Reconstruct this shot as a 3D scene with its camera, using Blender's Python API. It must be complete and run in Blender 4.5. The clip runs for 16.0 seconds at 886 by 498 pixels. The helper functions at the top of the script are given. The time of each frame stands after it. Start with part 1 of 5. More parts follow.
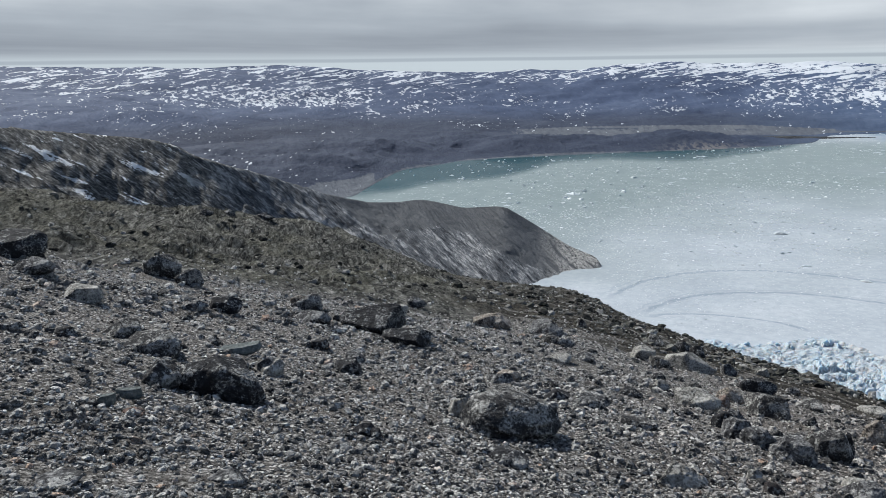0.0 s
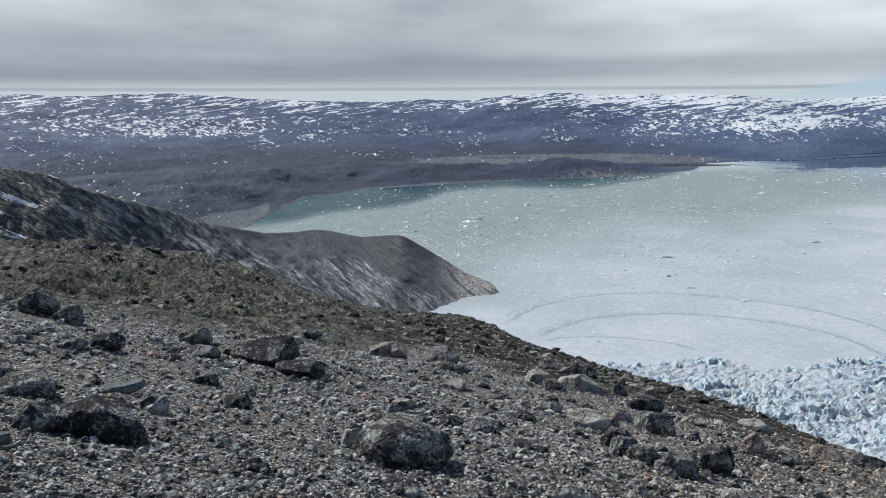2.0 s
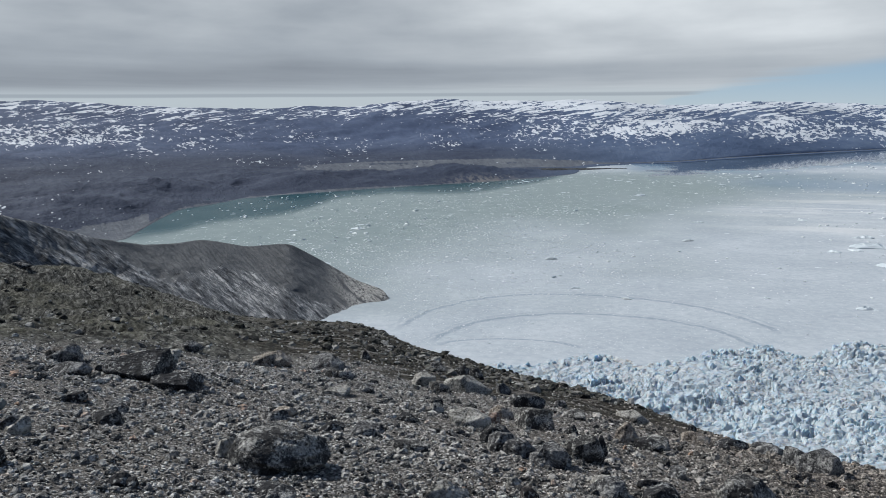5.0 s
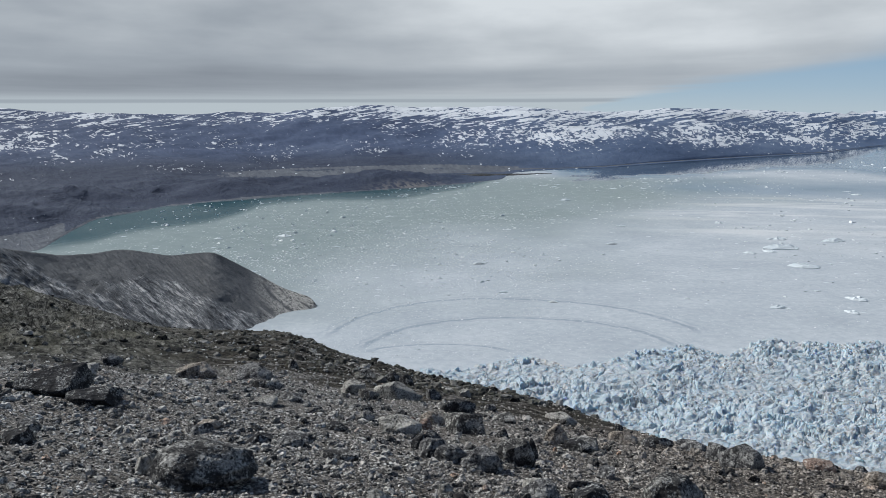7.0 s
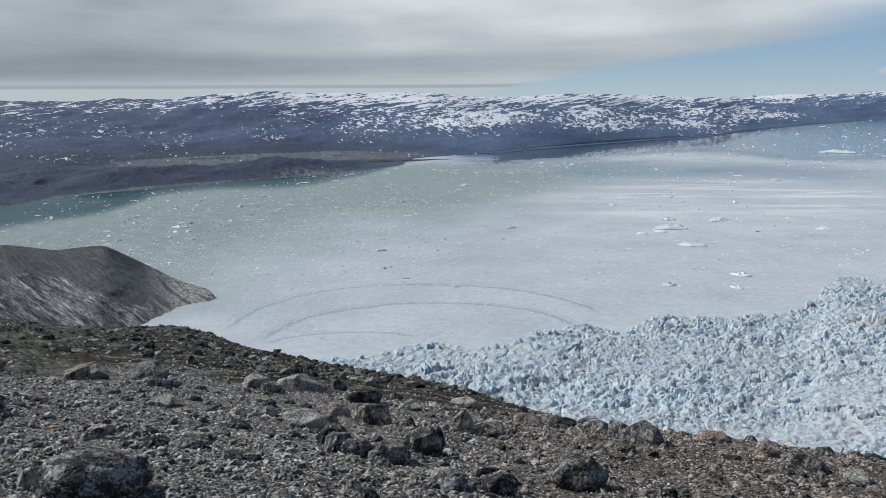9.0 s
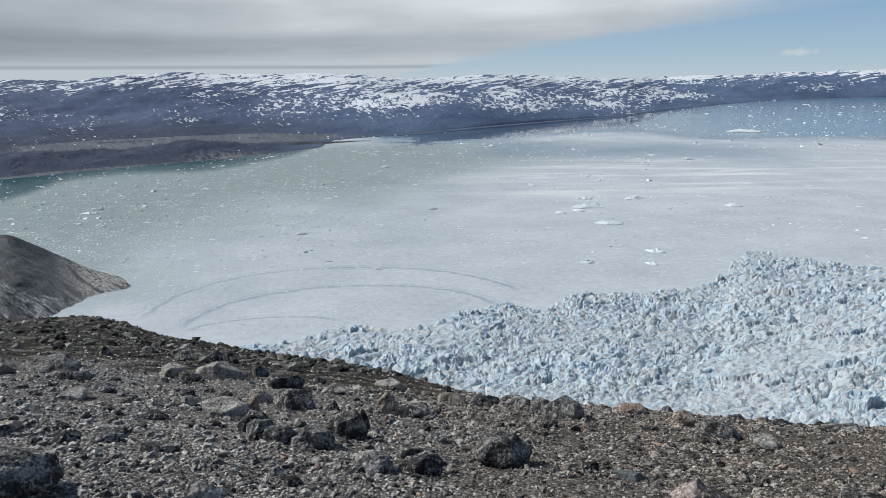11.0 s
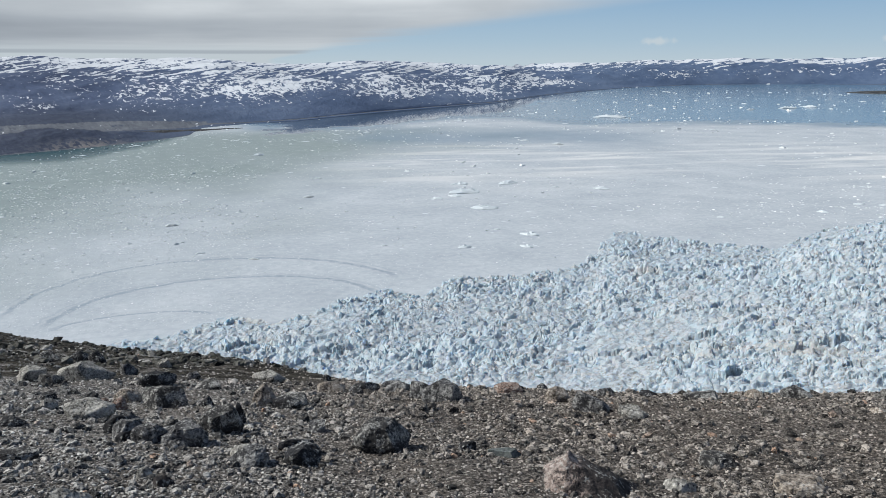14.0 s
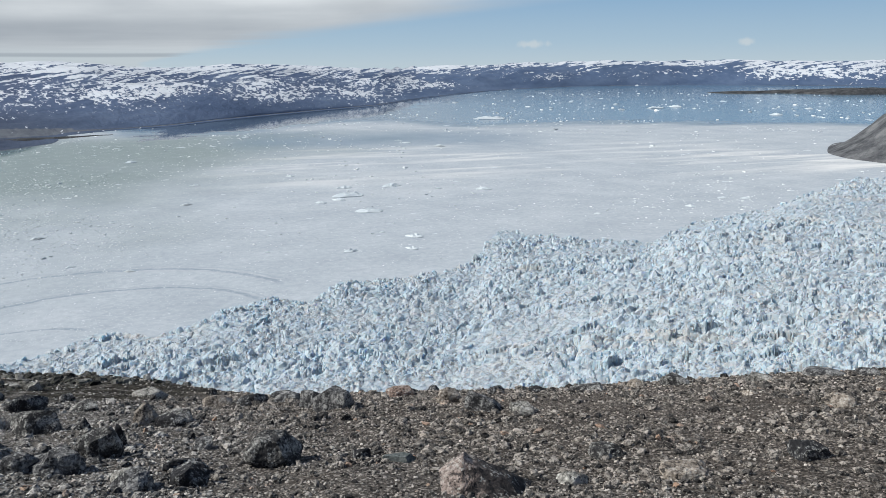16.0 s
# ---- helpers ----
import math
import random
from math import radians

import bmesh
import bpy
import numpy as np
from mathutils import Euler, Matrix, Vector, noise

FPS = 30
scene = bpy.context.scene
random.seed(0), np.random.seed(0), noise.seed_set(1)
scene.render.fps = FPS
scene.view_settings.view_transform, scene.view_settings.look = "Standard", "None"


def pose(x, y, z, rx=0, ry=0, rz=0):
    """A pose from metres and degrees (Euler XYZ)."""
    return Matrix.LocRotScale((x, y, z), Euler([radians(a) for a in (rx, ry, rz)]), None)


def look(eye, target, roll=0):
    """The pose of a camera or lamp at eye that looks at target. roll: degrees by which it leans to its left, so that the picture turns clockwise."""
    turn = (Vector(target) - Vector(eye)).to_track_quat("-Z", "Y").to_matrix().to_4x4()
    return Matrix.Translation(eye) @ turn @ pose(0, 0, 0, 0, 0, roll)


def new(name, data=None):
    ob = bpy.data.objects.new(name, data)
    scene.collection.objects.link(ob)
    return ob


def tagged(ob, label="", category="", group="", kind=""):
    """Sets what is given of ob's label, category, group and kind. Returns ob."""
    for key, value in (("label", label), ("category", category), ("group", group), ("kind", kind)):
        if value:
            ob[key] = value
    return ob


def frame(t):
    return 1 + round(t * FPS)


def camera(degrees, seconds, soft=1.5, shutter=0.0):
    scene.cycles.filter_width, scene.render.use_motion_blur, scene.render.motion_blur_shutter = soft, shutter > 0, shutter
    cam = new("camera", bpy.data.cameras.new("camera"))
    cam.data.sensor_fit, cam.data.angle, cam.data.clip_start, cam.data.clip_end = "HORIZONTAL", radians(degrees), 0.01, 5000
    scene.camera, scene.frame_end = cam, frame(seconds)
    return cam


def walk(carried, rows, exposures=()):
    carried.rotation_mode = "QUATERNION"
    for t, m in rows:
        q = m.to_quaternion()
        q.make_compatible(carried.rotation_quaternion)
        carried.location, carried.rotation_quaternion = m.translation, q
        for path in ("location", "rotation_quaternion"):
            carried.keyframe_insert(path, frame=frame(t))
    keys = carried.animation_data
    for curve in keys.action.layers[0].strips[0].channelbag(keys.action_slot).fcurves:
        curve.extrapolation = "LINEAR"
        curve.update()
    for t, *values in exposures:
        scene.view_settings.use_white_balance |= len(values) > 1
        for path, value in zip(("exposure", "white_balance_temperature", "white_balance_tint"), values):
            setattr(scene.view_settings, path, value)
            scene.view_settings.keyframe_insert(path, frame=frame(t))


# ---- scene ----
cam = camera(56.98, 16.0, soft=0.4)
PATH = [
    (0, look((-0.284, 0.033, 110.022), (-3.6699, 9.1968, 107.8848), -0.61)),
    (0.5, look((-0.263, 0.032, 110.027), (-3.3311, 9.3420, 108.0513), -0.55)),
    (1, look((-0.245, 0.037, 110.033), (-3.0361, 9.4505, 108.1382), -0.49)),
    (1.5, look((-0.233, 0.031, 110.027), (-2.7164, 9.5437, 108.2017), -0.42)),
    (2, look((-0.193, 0.023, 110.026), (-2.3992, 9.6084, 108.2237), -0.29)),
    (2.5, look((-0.155, 0.013, 110.020), (-2.0817, 9.6574, 108.2093), -0.19)),
    (3, look((-0.111, -0.011, 110.015), (-1.8370, 9.6688, 108.1924), -0.15)),
    (3.5, look((-0.077, -0.068, 110.020), (-1.6487, 9.6385, 108.1977), -0.25)),
    (4, look((-0.041, -0.097, 110.031), (-1.4111, 9.6429, 108.2275), -0.32)),
    (6.5, look((0.025, -0.077, 110.010), (-0.1476, 9.7831, 108.3512), -0.33)),
    (7, look((0.000, -0.000, 110.000), (0.0000, 9.8598, 108.3317), -0.27)),
    (7.5, look((-0.025, 0.056, 110.008), (0.1667, 9.9079, 108.3063), -0.23)),
    (8, look((-0.025, 0.096, 110.010), (0.4867, 9.9250, 108.2420), -0.26)),
    (8.5, look((-0.009, 0.131, 110.005), (0.8574, 9.9257, 108.1847), -0.42)),
    (9, look((0.004, 0.175, 110.000), (1.1977, 9.9313, 108.1590), -0.44)),
    (11.5, look((0.031, 0.240, 109.970), (2.3562, 9.7300, 107.8428), -0.39)),
    (12, look((0.034, 0.237, 109.962), (2.5588, 9.6666, 107.7938), -0.28)),
    (12.5, look((0.036, 0.230, 109.965), (2.7311, 9.6078, 107.7773), -0.20)),
    (13, look((0.049, 0.217, 109.968), (2.9452, 9.5297, 107.7584), -0.21)),
    (13.5, look((0.072, 0.240, 109.961), (3.3160, 9.4325, 107.7312), -0.18)),
    (14, look((0.089, 0.244, 109.960), (3.6266, 9.3276, 107.7274), -0.10)),
    (14.5, look((0.086, 0.258, 109.961), (4.0299, 9.1749, 107.7400), -0.00)),
    (15, look((0.085, 0.281, 109.957), (4.3798, 9.0391, 107.7550), -0.01)),
    (15.5, look((0.082, 0.302, 109.961), (4.6335, 8.9299, 107.7594), -0.11)),
    (16, look((0.102, 0.321, 109.958), (4.9012, 8.8126, 107.7543), -0.26)),
]
walk(cam, PATH, ((0.0, 0.37, 6120, 7), (4.0, 0.2, 6120, 7), (8.0, 0.08, 6120, 7), (12.0, 0.22, 6200, 7), (16.0, 0.24, 6200, 7)))

# ---- light ----
SUN_AZ, SUN_EL = -66.0, 42.0
sun = new("sun", bpy.data.lights.new("sun", "SUN"))
sun.data.energy, sun.data.angle, sun.data.color = 5.0, radians(0.6), (1.0, 0.94, 0.85)
sun.matrix_basis = look((0, 0, 300), (-math.sin(radians(SUN_AZ)) * 10, -math.cos(radians(SUN_AZ)) * 10, 300 - 10 * math.tan(radians(SUN_EL))))

world = bpy.data.worlds.new("arctic_sky")
scene.world = world
world.use_nodes = True


def sky():
    """Blue sky to the north-east under the straight edge of a broad grey cloud deck."""
    tree = world.node_tree
    tree.nodes.clear()
    add = tree.nodes.new

    def put(socket, v):
        if isinstance(v, bpy.types.NodeSocket):
            tree.links.new(v, socket)
        else:
            socket.default_value = v

    def calc(op, a, b=0.0):
        n = add("ShaderNodeMath")
        n.operation = op
        put(n.inputs[0], a)
        put(n.inputs[1], b)
        return n.outputs[0]

    def rise(v, a, b):
        n = add("ShaderNodeMapRange")
        n.interpolation_type = "SMOOTHSTEP"
        put(n.inputs["Value"], v)
        put(n.inputs["From Min"], a)
        put(n.inputs["From Max"], b)
        return n.outputs["Result"]

    def colours(fac, stops):
        n = add("ShaderNodeValToRGB")
        put(n.inputs["Fac"], fac)
        while len(n.color_ramp.elements) < len(stops):
            n.color_ramp.elements.new(0.5)
        for e, (p, c) in zip(n.color_ramp.elements, stops):
            e.position, e.color = p, (*c, 1)
        return n.outputs["Color"]

    def blend(fac, a, b):
        n = add("ShaderNodeMix")
        n.data_type = "RGBA"
        put(n.inputs["Factor"], fac)
        put(n.inputs["A"], a)
        put(n.inputs["B"], b)
        return n.outputs["Result"]

    def cloud_noise(scale, sx, sy, detail, vec):
        m = add("ShaderNodeMapping")
        put(m.inputs["Vector"], vec)
        m.inputs["Scale"].default_value = (sx, sy, 1)
        n = add("ShaderNodeTexNoise")
        put(n.inputs["Vector"], m.outputs["Vector"])
        n.inputs["Scale"].default_value, n.inputs["Detail"].default_value = scale, detail
        return n.outputs["Fac"]

    def stretch(vec, k):
        m = add("ShaderNodeMapping")
        put(m.inputs["Vector"], vec)
        m.inputs["Scale"].default_value = (1, 1, k)
        return m.outputs["Vector"]

    air = add("ShaderNodeTexSky")
    air.sky_type, air.sun_disc = "NISHITA", False
    air.sun_elevation, air.sun_rotation = radians(SUN_EL), radians(SUN_AZ)
    where = add("ShaderNodeTexCoord").outputs["Generated"]
    parts = add("ShaderNodeSeparateXYZ")
    put(parts.inputs[0], where)
    dx, dy, dz = parts.outputs
    up = calc("MAXIMUM", dz, 0.004)
    px, py = calc("DIVIDE", dx, up), calc("DIVIDE", dy, up)
    flat = add("ShaderNodeCombineXYZ")
    put(flat.inputs[0], px)
    put(flat.inputs[1], py)
    plan = flat.outputs[0]
    billow = cloud_noise(0.16, 1, 0.55, 5, plan)
    soft = cloud_noise(0.05, 1, 0.35, 3, plan)
    # the deck's edge is a straight line over the ground
    edge = calc("SUBTRACT", px, calc("ADD", 5.4, calc("MULTIPLY", py, 0.15)))
    edge = calc("ADD", edge, calc("MULTIPLY", calc("SUBTRACT", billow, 0.5), 5.0))
    # the deck hangs low in the north-west; overhead, where the sun stands, the sky is clear
    deck = calc("MULTIPLY", calc("SUBTRACT", 1.0, rise(edge, -1.6, 1.6)), calc("SUBTRACT", 1.0, rise(dz, 0.2, 0.42)))
    # under the deck, low on the horizon, clear pale air and one thin bank
    low = calc("SUBTRACT", 1.0, rise(dz, 0.010, 0.024))
    heap = cloud_noise(4.5, 1, 1, 6, stretch(where, 3.2))
    tone = calc("ADD", calc("MULTIPLY", billow, 0.35), calc("ADD", calc("MULTIPLY", soft, 0.3), calc("MULTIPLY", heap, 0.35)))
    calm = rise(dz, 0.015, 0.11)
    tone = calc("ADD", 0.5, calc("MULTIPLY", calc("SUBTRACT", tone, 0.5), calc("ADD", 0.4, calc("MULTIPLY", calm, 1.0))))
    tone = calc("ADD", tone, calc("MULTIPLY", calc("SUBTRACT", rise(dz, 0.03, 0.15), 0.12), 0.14))
    # brighter towards the clear sky, with a dark base low over the horizon
    tone = calc("ADD", tone, calc("MULTIPLY", rise(calc("ARCTAN2", dx, dy), -0.5, 0.3), 0.17))
    base = calc("SUBTRACT", 1.0, rise(calc("ABSOLUTE", calc("SUBTRACT", calc("ADD", dz, calc("MULTIPLY", calc("SUBTRACT", cloud_noise(2.2, 1, 1, 4, stretch(where, 2.0)), 0.5), 0.03)), 0.034)), 0.004, 0.02))
    tone = calc("SUBTRACT", tone, calc("MULTIPLY", base, 0.1))
    grey = colours(tone, [(0.36, (0.29, 0.31, 0.345)), (0.5, (0.41, 0.435, 0.47)), (0.62, (0.55, 0.57, 0.595)), (0.78, (0.80, 0.81, 0.82))])
    bank = cloud_noise(1.4, 1, 1, 4, where)
    band = calc("SUBTRACT", 1.0, rise(calc("ABSOLUTE", calc("SUBTRACT", calc("ADD", dz, calc("MULTIPLY", calc("SUBTRACT", bank, 0.5), 0.006)), 0.0125)), 0.001, 0.003))
    pale = blend(calc("MULTIPLY", band, 0.7), (0.56, 0.60, 0.625, 1), (0.35, 0.38, 0.42, 1))
    cloud = blend(low, grey, pale)
    # clear air: the physical sky, paler and hazier low down, with a few small fair-weather puffs
    haze = calc("SUBTRACT", 1.0, rise(dz, 0.10, 0.45))
    glow = colours(calc("MULTIPLY", dz, 10.0), [(0.0, (0.52, 0.60, 0.65)), (0.25, (0.42, 0.54, 0.64)), (0.9, (0.25, 0.41, 0.60))])
    dim = add("ShaderNodeMix")
    dim.data_type, dim.blend_type = "RGBA", "MULTIPLY"
    dim.inputs["Factor"].default_value = 1.0
    put(dim.inputs["A"], air.outputs["Color"])
    dim.inputs["B"].default_value = (0.1, 0.1, 0.1, 1)
    blue = blend(haze, dim.outputs["Result"], glow)
    bearing = calc("ARCTAN2", dx, dy)
    fluff = cloud_noise(60.0, 1, 2.5, 4, where)
    puffs = 0.0
    for deg, el, half, high in ((35.5, 1.32, 1.25, 0.31), (49.3, 1.38, 0.7, 0.31)):
        u = calc("DIVIDE", calc("SUBTRACT", bearing, radians(deg)), radians(half))
        v = calc("DIVIDE", calc("SUBTRACT", dz, math.sin(radians(el))), radians(high))
        d = calc("ADD", calc("SQRT", calc("ADD", calc("MULTIPLY", u, u), calc("MULTIPLY", v, v))), calc("MULTIPLY", calc("SUBTRACT", fluff, 0.5), 1.6))
        puffs = calc("MAXIMUM", puffs, calc("MULTIPLY", calc("SUBTRACT", 1.0, rise(d, 0.3, 1.1)), 0.6))
    blue = blend(puffs, blue, (0.66, 0.68, 0.68, 1))
    clear, hung = add("ShaderNodeBackground"), add("ShaderNodeBackground")
    put(clear.inputs["Color"], blue)
    clear.inputs["Strength"].default_value = 0.82
    put(hung.inputs["Color"], cloud)
    hung.inputs["Strength"].default_value = 0.82
    pick, out = add("ShaderNodeMixShader"), add("ShaderNodeOutputWorld")
    put(pick.inputs[0], deck)
    put(pick.inputs[1], clear.outputs[0])
    put(pick.inputs[2], hung.outputs[0])
    put(out.inputs["Surface"], pick.outputs[0])


sky()

# ---- materials ----
class Graph:
    """A few short ways to write node materials."""

    def __init__(self, name):
        self.mat = bpy.data.materials.new(name)
        self.mat.use_nodes = True
        self.tree = self.mat.node_tree
        self.bsdf = self.tree.nodes["Principled BSDF"]
        self.place = self.node("ShaderNodeTexCoord").outputs["Object"]

    def node(self, kind):
        return self.tree.nodes.new(kind)

    def put(self, socket, value):
        if isinstance(value, bpy.types.NodeSocket):
            self.tree.links.new(value, socket)
        elif isinstance(value, tuple) and len(value) == 3 and socket.type == "RGBA":
            socket.default_value = (*value, 1)
        else:
            socket.default_value = value

    def scaled(self, sx, sy, sz, turn=0.0, vec=None):
        n = self.node("ShaderNodeMapping")
        self.put(n.inputs["Vector"], vec or self.place)
        n.vector_type = "TEXTURE"
        n.inputs["Scale"].default_value = (1 / sx, 1 / sy, 1 / sz)
        n.inputs["Rotation"].default_value = (0, 0, radians(turn))
        return n.outputs["Vector"]

    def noise(self, scale, detail=4.0, rough=0.55, vec=None, warp=0.0):
        n = self.node("ShaderNodeTexNoise")
        self.put(n.inputs["Vector"], vec or self.place)
        n.inputs["Scale"].default_value, n.inputs["Detail"].default_value = scale, detail
        n.inputs["Roughness"].default_value, n.inputs["Distortion"].default_value = rough, warp
        return n.outputs["Fac"]

    def cells(self, scale, feature="F1", vec=None, colour=False):
        n = self.node("ShaderNodeTexVoronoi")
        n.feature = feature
        self.put(n.inputs["Vector"], vec or self.place)
        n.inputs["Scale"].default_value = scale
        return n.outputs["Color" if colour else "Distance"]

    def ramp(self, fac, stops, smooth=False):
        n = self.node("ShaderNodeValToRGB")
        self.put(n.inputs["Fac"], fac)
        if smooth:
            n.color_ramp.interpolation = "EASE"
        while len(n.color_ramp.elements) < len(stops):
            n.color_ramp.elements.new(0.5)
        for e, (p, c) in zip(n.color_ramp.elements, stops):
            e.position = p
            e.color = (*c, 1) if isinstance(c, tuple) else (c, c, c, 1)
        return n.outputs["Color"]

    def mix(self, fac, a, b):
        n = self.node("ShaderNodeMix")
        n.data_type = "RGBA"
        self.put(n.inputs["Factor"], fac)
        self.put(n.inputs["A"], a)
        self.put(n.inputs["B"], b)
        return n.outputs["Result"]

    def math(self, op, a, b=0.0, c=0.0, clamp=False):
        n = self.node("ShaderNodeMath")
        n.operation, n.use_clamp = op, clamp
        for k, v in enumerate((a, b, c)):
            self.put(n.inputs[k], v)
        return n.outputs[0]

    def rise(self, v, a, b):
        """0 below a, 1 above b."""
        n = self.node("ShaderNodeMapRange")
        n.interpolation_type = "SMOOTHSTEP"
        self.put(n.inputs["Value"], v)
        self.put(n.inputs["From Min"], a)
        self.put(n.inputs["From Max"], b)
        return n.outputs["Result"]

    def axes(self, vec=None):
        n = self.node("ShaderNodeSeparateXYZ")
        self.put(n.inputs[0], vec or self.place)
        return n.outputs

    def attr(self, name):
        n = self.node("ShaderNodeAttribute")
        n.attribute_name = name
        return n.outputs["Fac"]

    def upward(self):
        n = self.node("ShaderNodeNewGeometry")
        return self.axes(n.outputs["Normal"])[2]

    def view_map(self, turn=0.0, sx=1.0, sy=1.0):
        """Texture coordinates fitted to the camera's view: bearing and elevation from the eye."""
        n = self.node("ShaderNodeCombineXYZ")
        self.put(n.inputs[0], self.attr("view_bearing"))
        self.put(n.inputs[1], self.attr("view_elev"))
        return self.scaled(sx, sy, 1.0, turn, n.outputs[0])

    def random(self, island=False):
        if island:
            return self.node("ShaderNodeNewGeometry").outputs["Random Per Island"]
        return self.node("ShaderNodeObjectInfo").outputs["Random"]

    def bump(self, height, distance, strength=1.0, under=None):
        n = self.node("ShaderNodeBump")
        self.put(n.inputs["Height"], height)
        n.inputs["Distance"].default_value = distance
        self.put(n.inputs["Strength"], strength)
        if under:
            self.put(n.inputs["Normal"], under)
        return n.outputs["Normal"]

    def done(self, colour, rough=0.9, normal=None, sheen=0.5, **rest):
        self.bsdf.inputs["Specular IOR Level"].default_value = sheen
        self.put(self.bsdf.inputs["Base Color"], colour)
        self.put(self.bsdf.inputs["Roughness"], rough)
        if normal:
            self.put(self.bsdf.inputs["Normal"], normal)
        for k, v in rest.items():
            self.put(self.bsdf.inputs[k], v)
        return self.mat


def country(g, c):
    """Cooler slate-grey stone to the west, warmer brown grit to the east."""
    x, y, _ = g.axes()
    east = g.rise(g.math("ADD", x, g.math("MULTIPLY", g.math("SUBTRACT", g.noise(0.25, 3), 0.5), 6.0)), -4.0, 7.0)
    n = g.node("ShaderNodeMix")
    n.data_type, n.blend_type = "RGBA", "MULTIPLY"
    g.put(n.inputs["Factor"], 1.0)
    g.put(n.inputs["A"], c)
    g.put(n.inputs["B"], g.mix(east, (1.3, 1.34, 1.36), (1.0, 0.955, 0.91)))
    return n.outputs["Result"]


def gravel_ground():
    g = Graph("gravel_ground")
    grain = g.cells(26.0)
    t = g.axes(g.cells(26.0, colour=True))[0]
    stones = g.ramp(t, [(0.0, (0.05, 0.047, 0.045)), (0.35, (0.2, 0.184, 0.172)), (0.7, (0.36, 0.335, 0.315)), (1.0, (0.5, 0.475, 0.452))])
    fine = g.ramp(g.noise(60, 6, 0.7), [(0.36, (0.04, 0.0375, 0.0355)), (0.5, (0.215, 0.197, 0.183)), (0.66, (0.42, 0.393, 0.37))])
    c = g.mix(g.rise(g.noise(9, 4, 0.6), 0.42, 0.6), stones, fine)
    # shade in the gaps between stones, painted as a darker colour
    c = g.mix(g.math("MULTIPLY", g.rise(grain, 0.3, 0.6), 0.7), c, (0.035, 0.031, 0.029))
    c = g.mix(g.math("MULTIPLY", g.rise(g.noise(0.7, 6, 0.65), 0.5, 0.64), 0.4), c, (0.1, 0.085, 0.074))
    # dark spots painted in for shaded hollows among the stones
    hole_shade = g.rise(g.noise(5.0, 5, 0.68), 0.55, 0.62)
    c = g.mix(g.math("MULTIPLY", hole_shade, 0.55), c, (0.03, 0.027, 0.025))
    c = country(g, c)
    turf = g.ramp(g.noise(5, 6, 0.7), [(0.4, (0.008, 0.0072, 0.006)), (0.48, (0.026, 0.0228, 0.018)), (0.56, (0.052, 0.046, 0.036)), (0.66, (0.16, 0.145, 0.118))])
    c = g.mix(g.math("MULTIPLY", g.attr("turf"), g.rise(g.noise(0.8, 5, 0.6), 0.38, 0.5)), c, turf)
    # the bedrock knoll with its lichen, west of the gravel
    streak = g.noise(1.0, 5, 0.62, g.scaled(1.1, 3.4, 2.4, 118), 0.9)
    lumps = g.noise(1.0, 5, 0.66, g.scaled(1.3, 3.4, 2.0, 112), 0.6)
    crumbs = g.noise(7.0, 4, 0.66)
    split = g.cells(1.0, "DISTANCE_TO_EDGE", g.scaled(0.3, 1.0, 0.7, 108))
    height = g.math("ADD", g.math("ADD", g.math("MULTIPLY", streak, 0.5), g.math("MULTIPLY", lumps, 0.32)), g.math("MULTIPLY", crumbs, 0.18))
    # the relief height also sets the colour: hollows go near black
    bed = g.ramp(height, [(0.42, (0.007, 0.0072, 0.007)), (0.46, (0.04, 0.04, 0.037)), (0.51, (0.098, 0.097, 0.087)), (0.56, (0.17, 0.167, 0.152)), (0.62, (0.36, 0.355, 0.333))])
    # crack lines darkened in the colour along cell edges
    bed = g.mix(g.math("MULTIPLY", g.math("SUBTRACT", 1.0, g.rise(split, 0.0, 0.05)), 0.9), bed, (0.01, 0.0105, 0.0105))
    moss = g.ramp(g.math("ADD", g.math("MULTIPLY", lumps, 0.5), g.math("MULTIPLY", crumbs, 0.5)), [(0.41, (0.0171, 0.0168, 0.0125)), (0.5, (0.098, 0.095, 0.070)), (0.59, (0.195, 0.189, 0.145))])
    bed = g.mix(g.math("MULTIPLY", g.rise(g.noise(0.22, 5), 0.44, 0.6), 0.5), bed, moss)
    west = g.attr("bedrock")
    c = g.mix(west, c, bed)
    h = g.math("ADD", g.math("MULTIPLY", grain, -1.0), g.math("MULTIPLY", g.noise(40, 5, 0.7), 0.9))
    n = g.bump(h, 0.07, 1.0)
    n = g.bump(height, 0.35, 0.9, n)
    return g.done(c, 0.93, n, 0.12)


def pebble_mix():
    g = Graph("pebble_mix")
    c = g.ramp(g.random(True), [(0.0, (0.018, 0.018, 0.019)), (0.22, (0.07, 0.067, 0.064)), (0.42, (0.19, 0.178, 0.167)), (0.7, (0.33, 0.31, 0.291)), (0.92, (0.41, 0.39, 0.37)), (1.0, (0.52, 0.505, 0.485))])
    c = g.mix(g.math("MULTIPLY", g.rise(g.noise(30, 4, 0.7), 0.5, 0.62), 0.6), c, (0.03, 0.029, 0.028))
    return g.done(country(g, c), 0.92, g.bump(g.noise(90, 4, 0.7), 0.012, 0.7), 0.12)


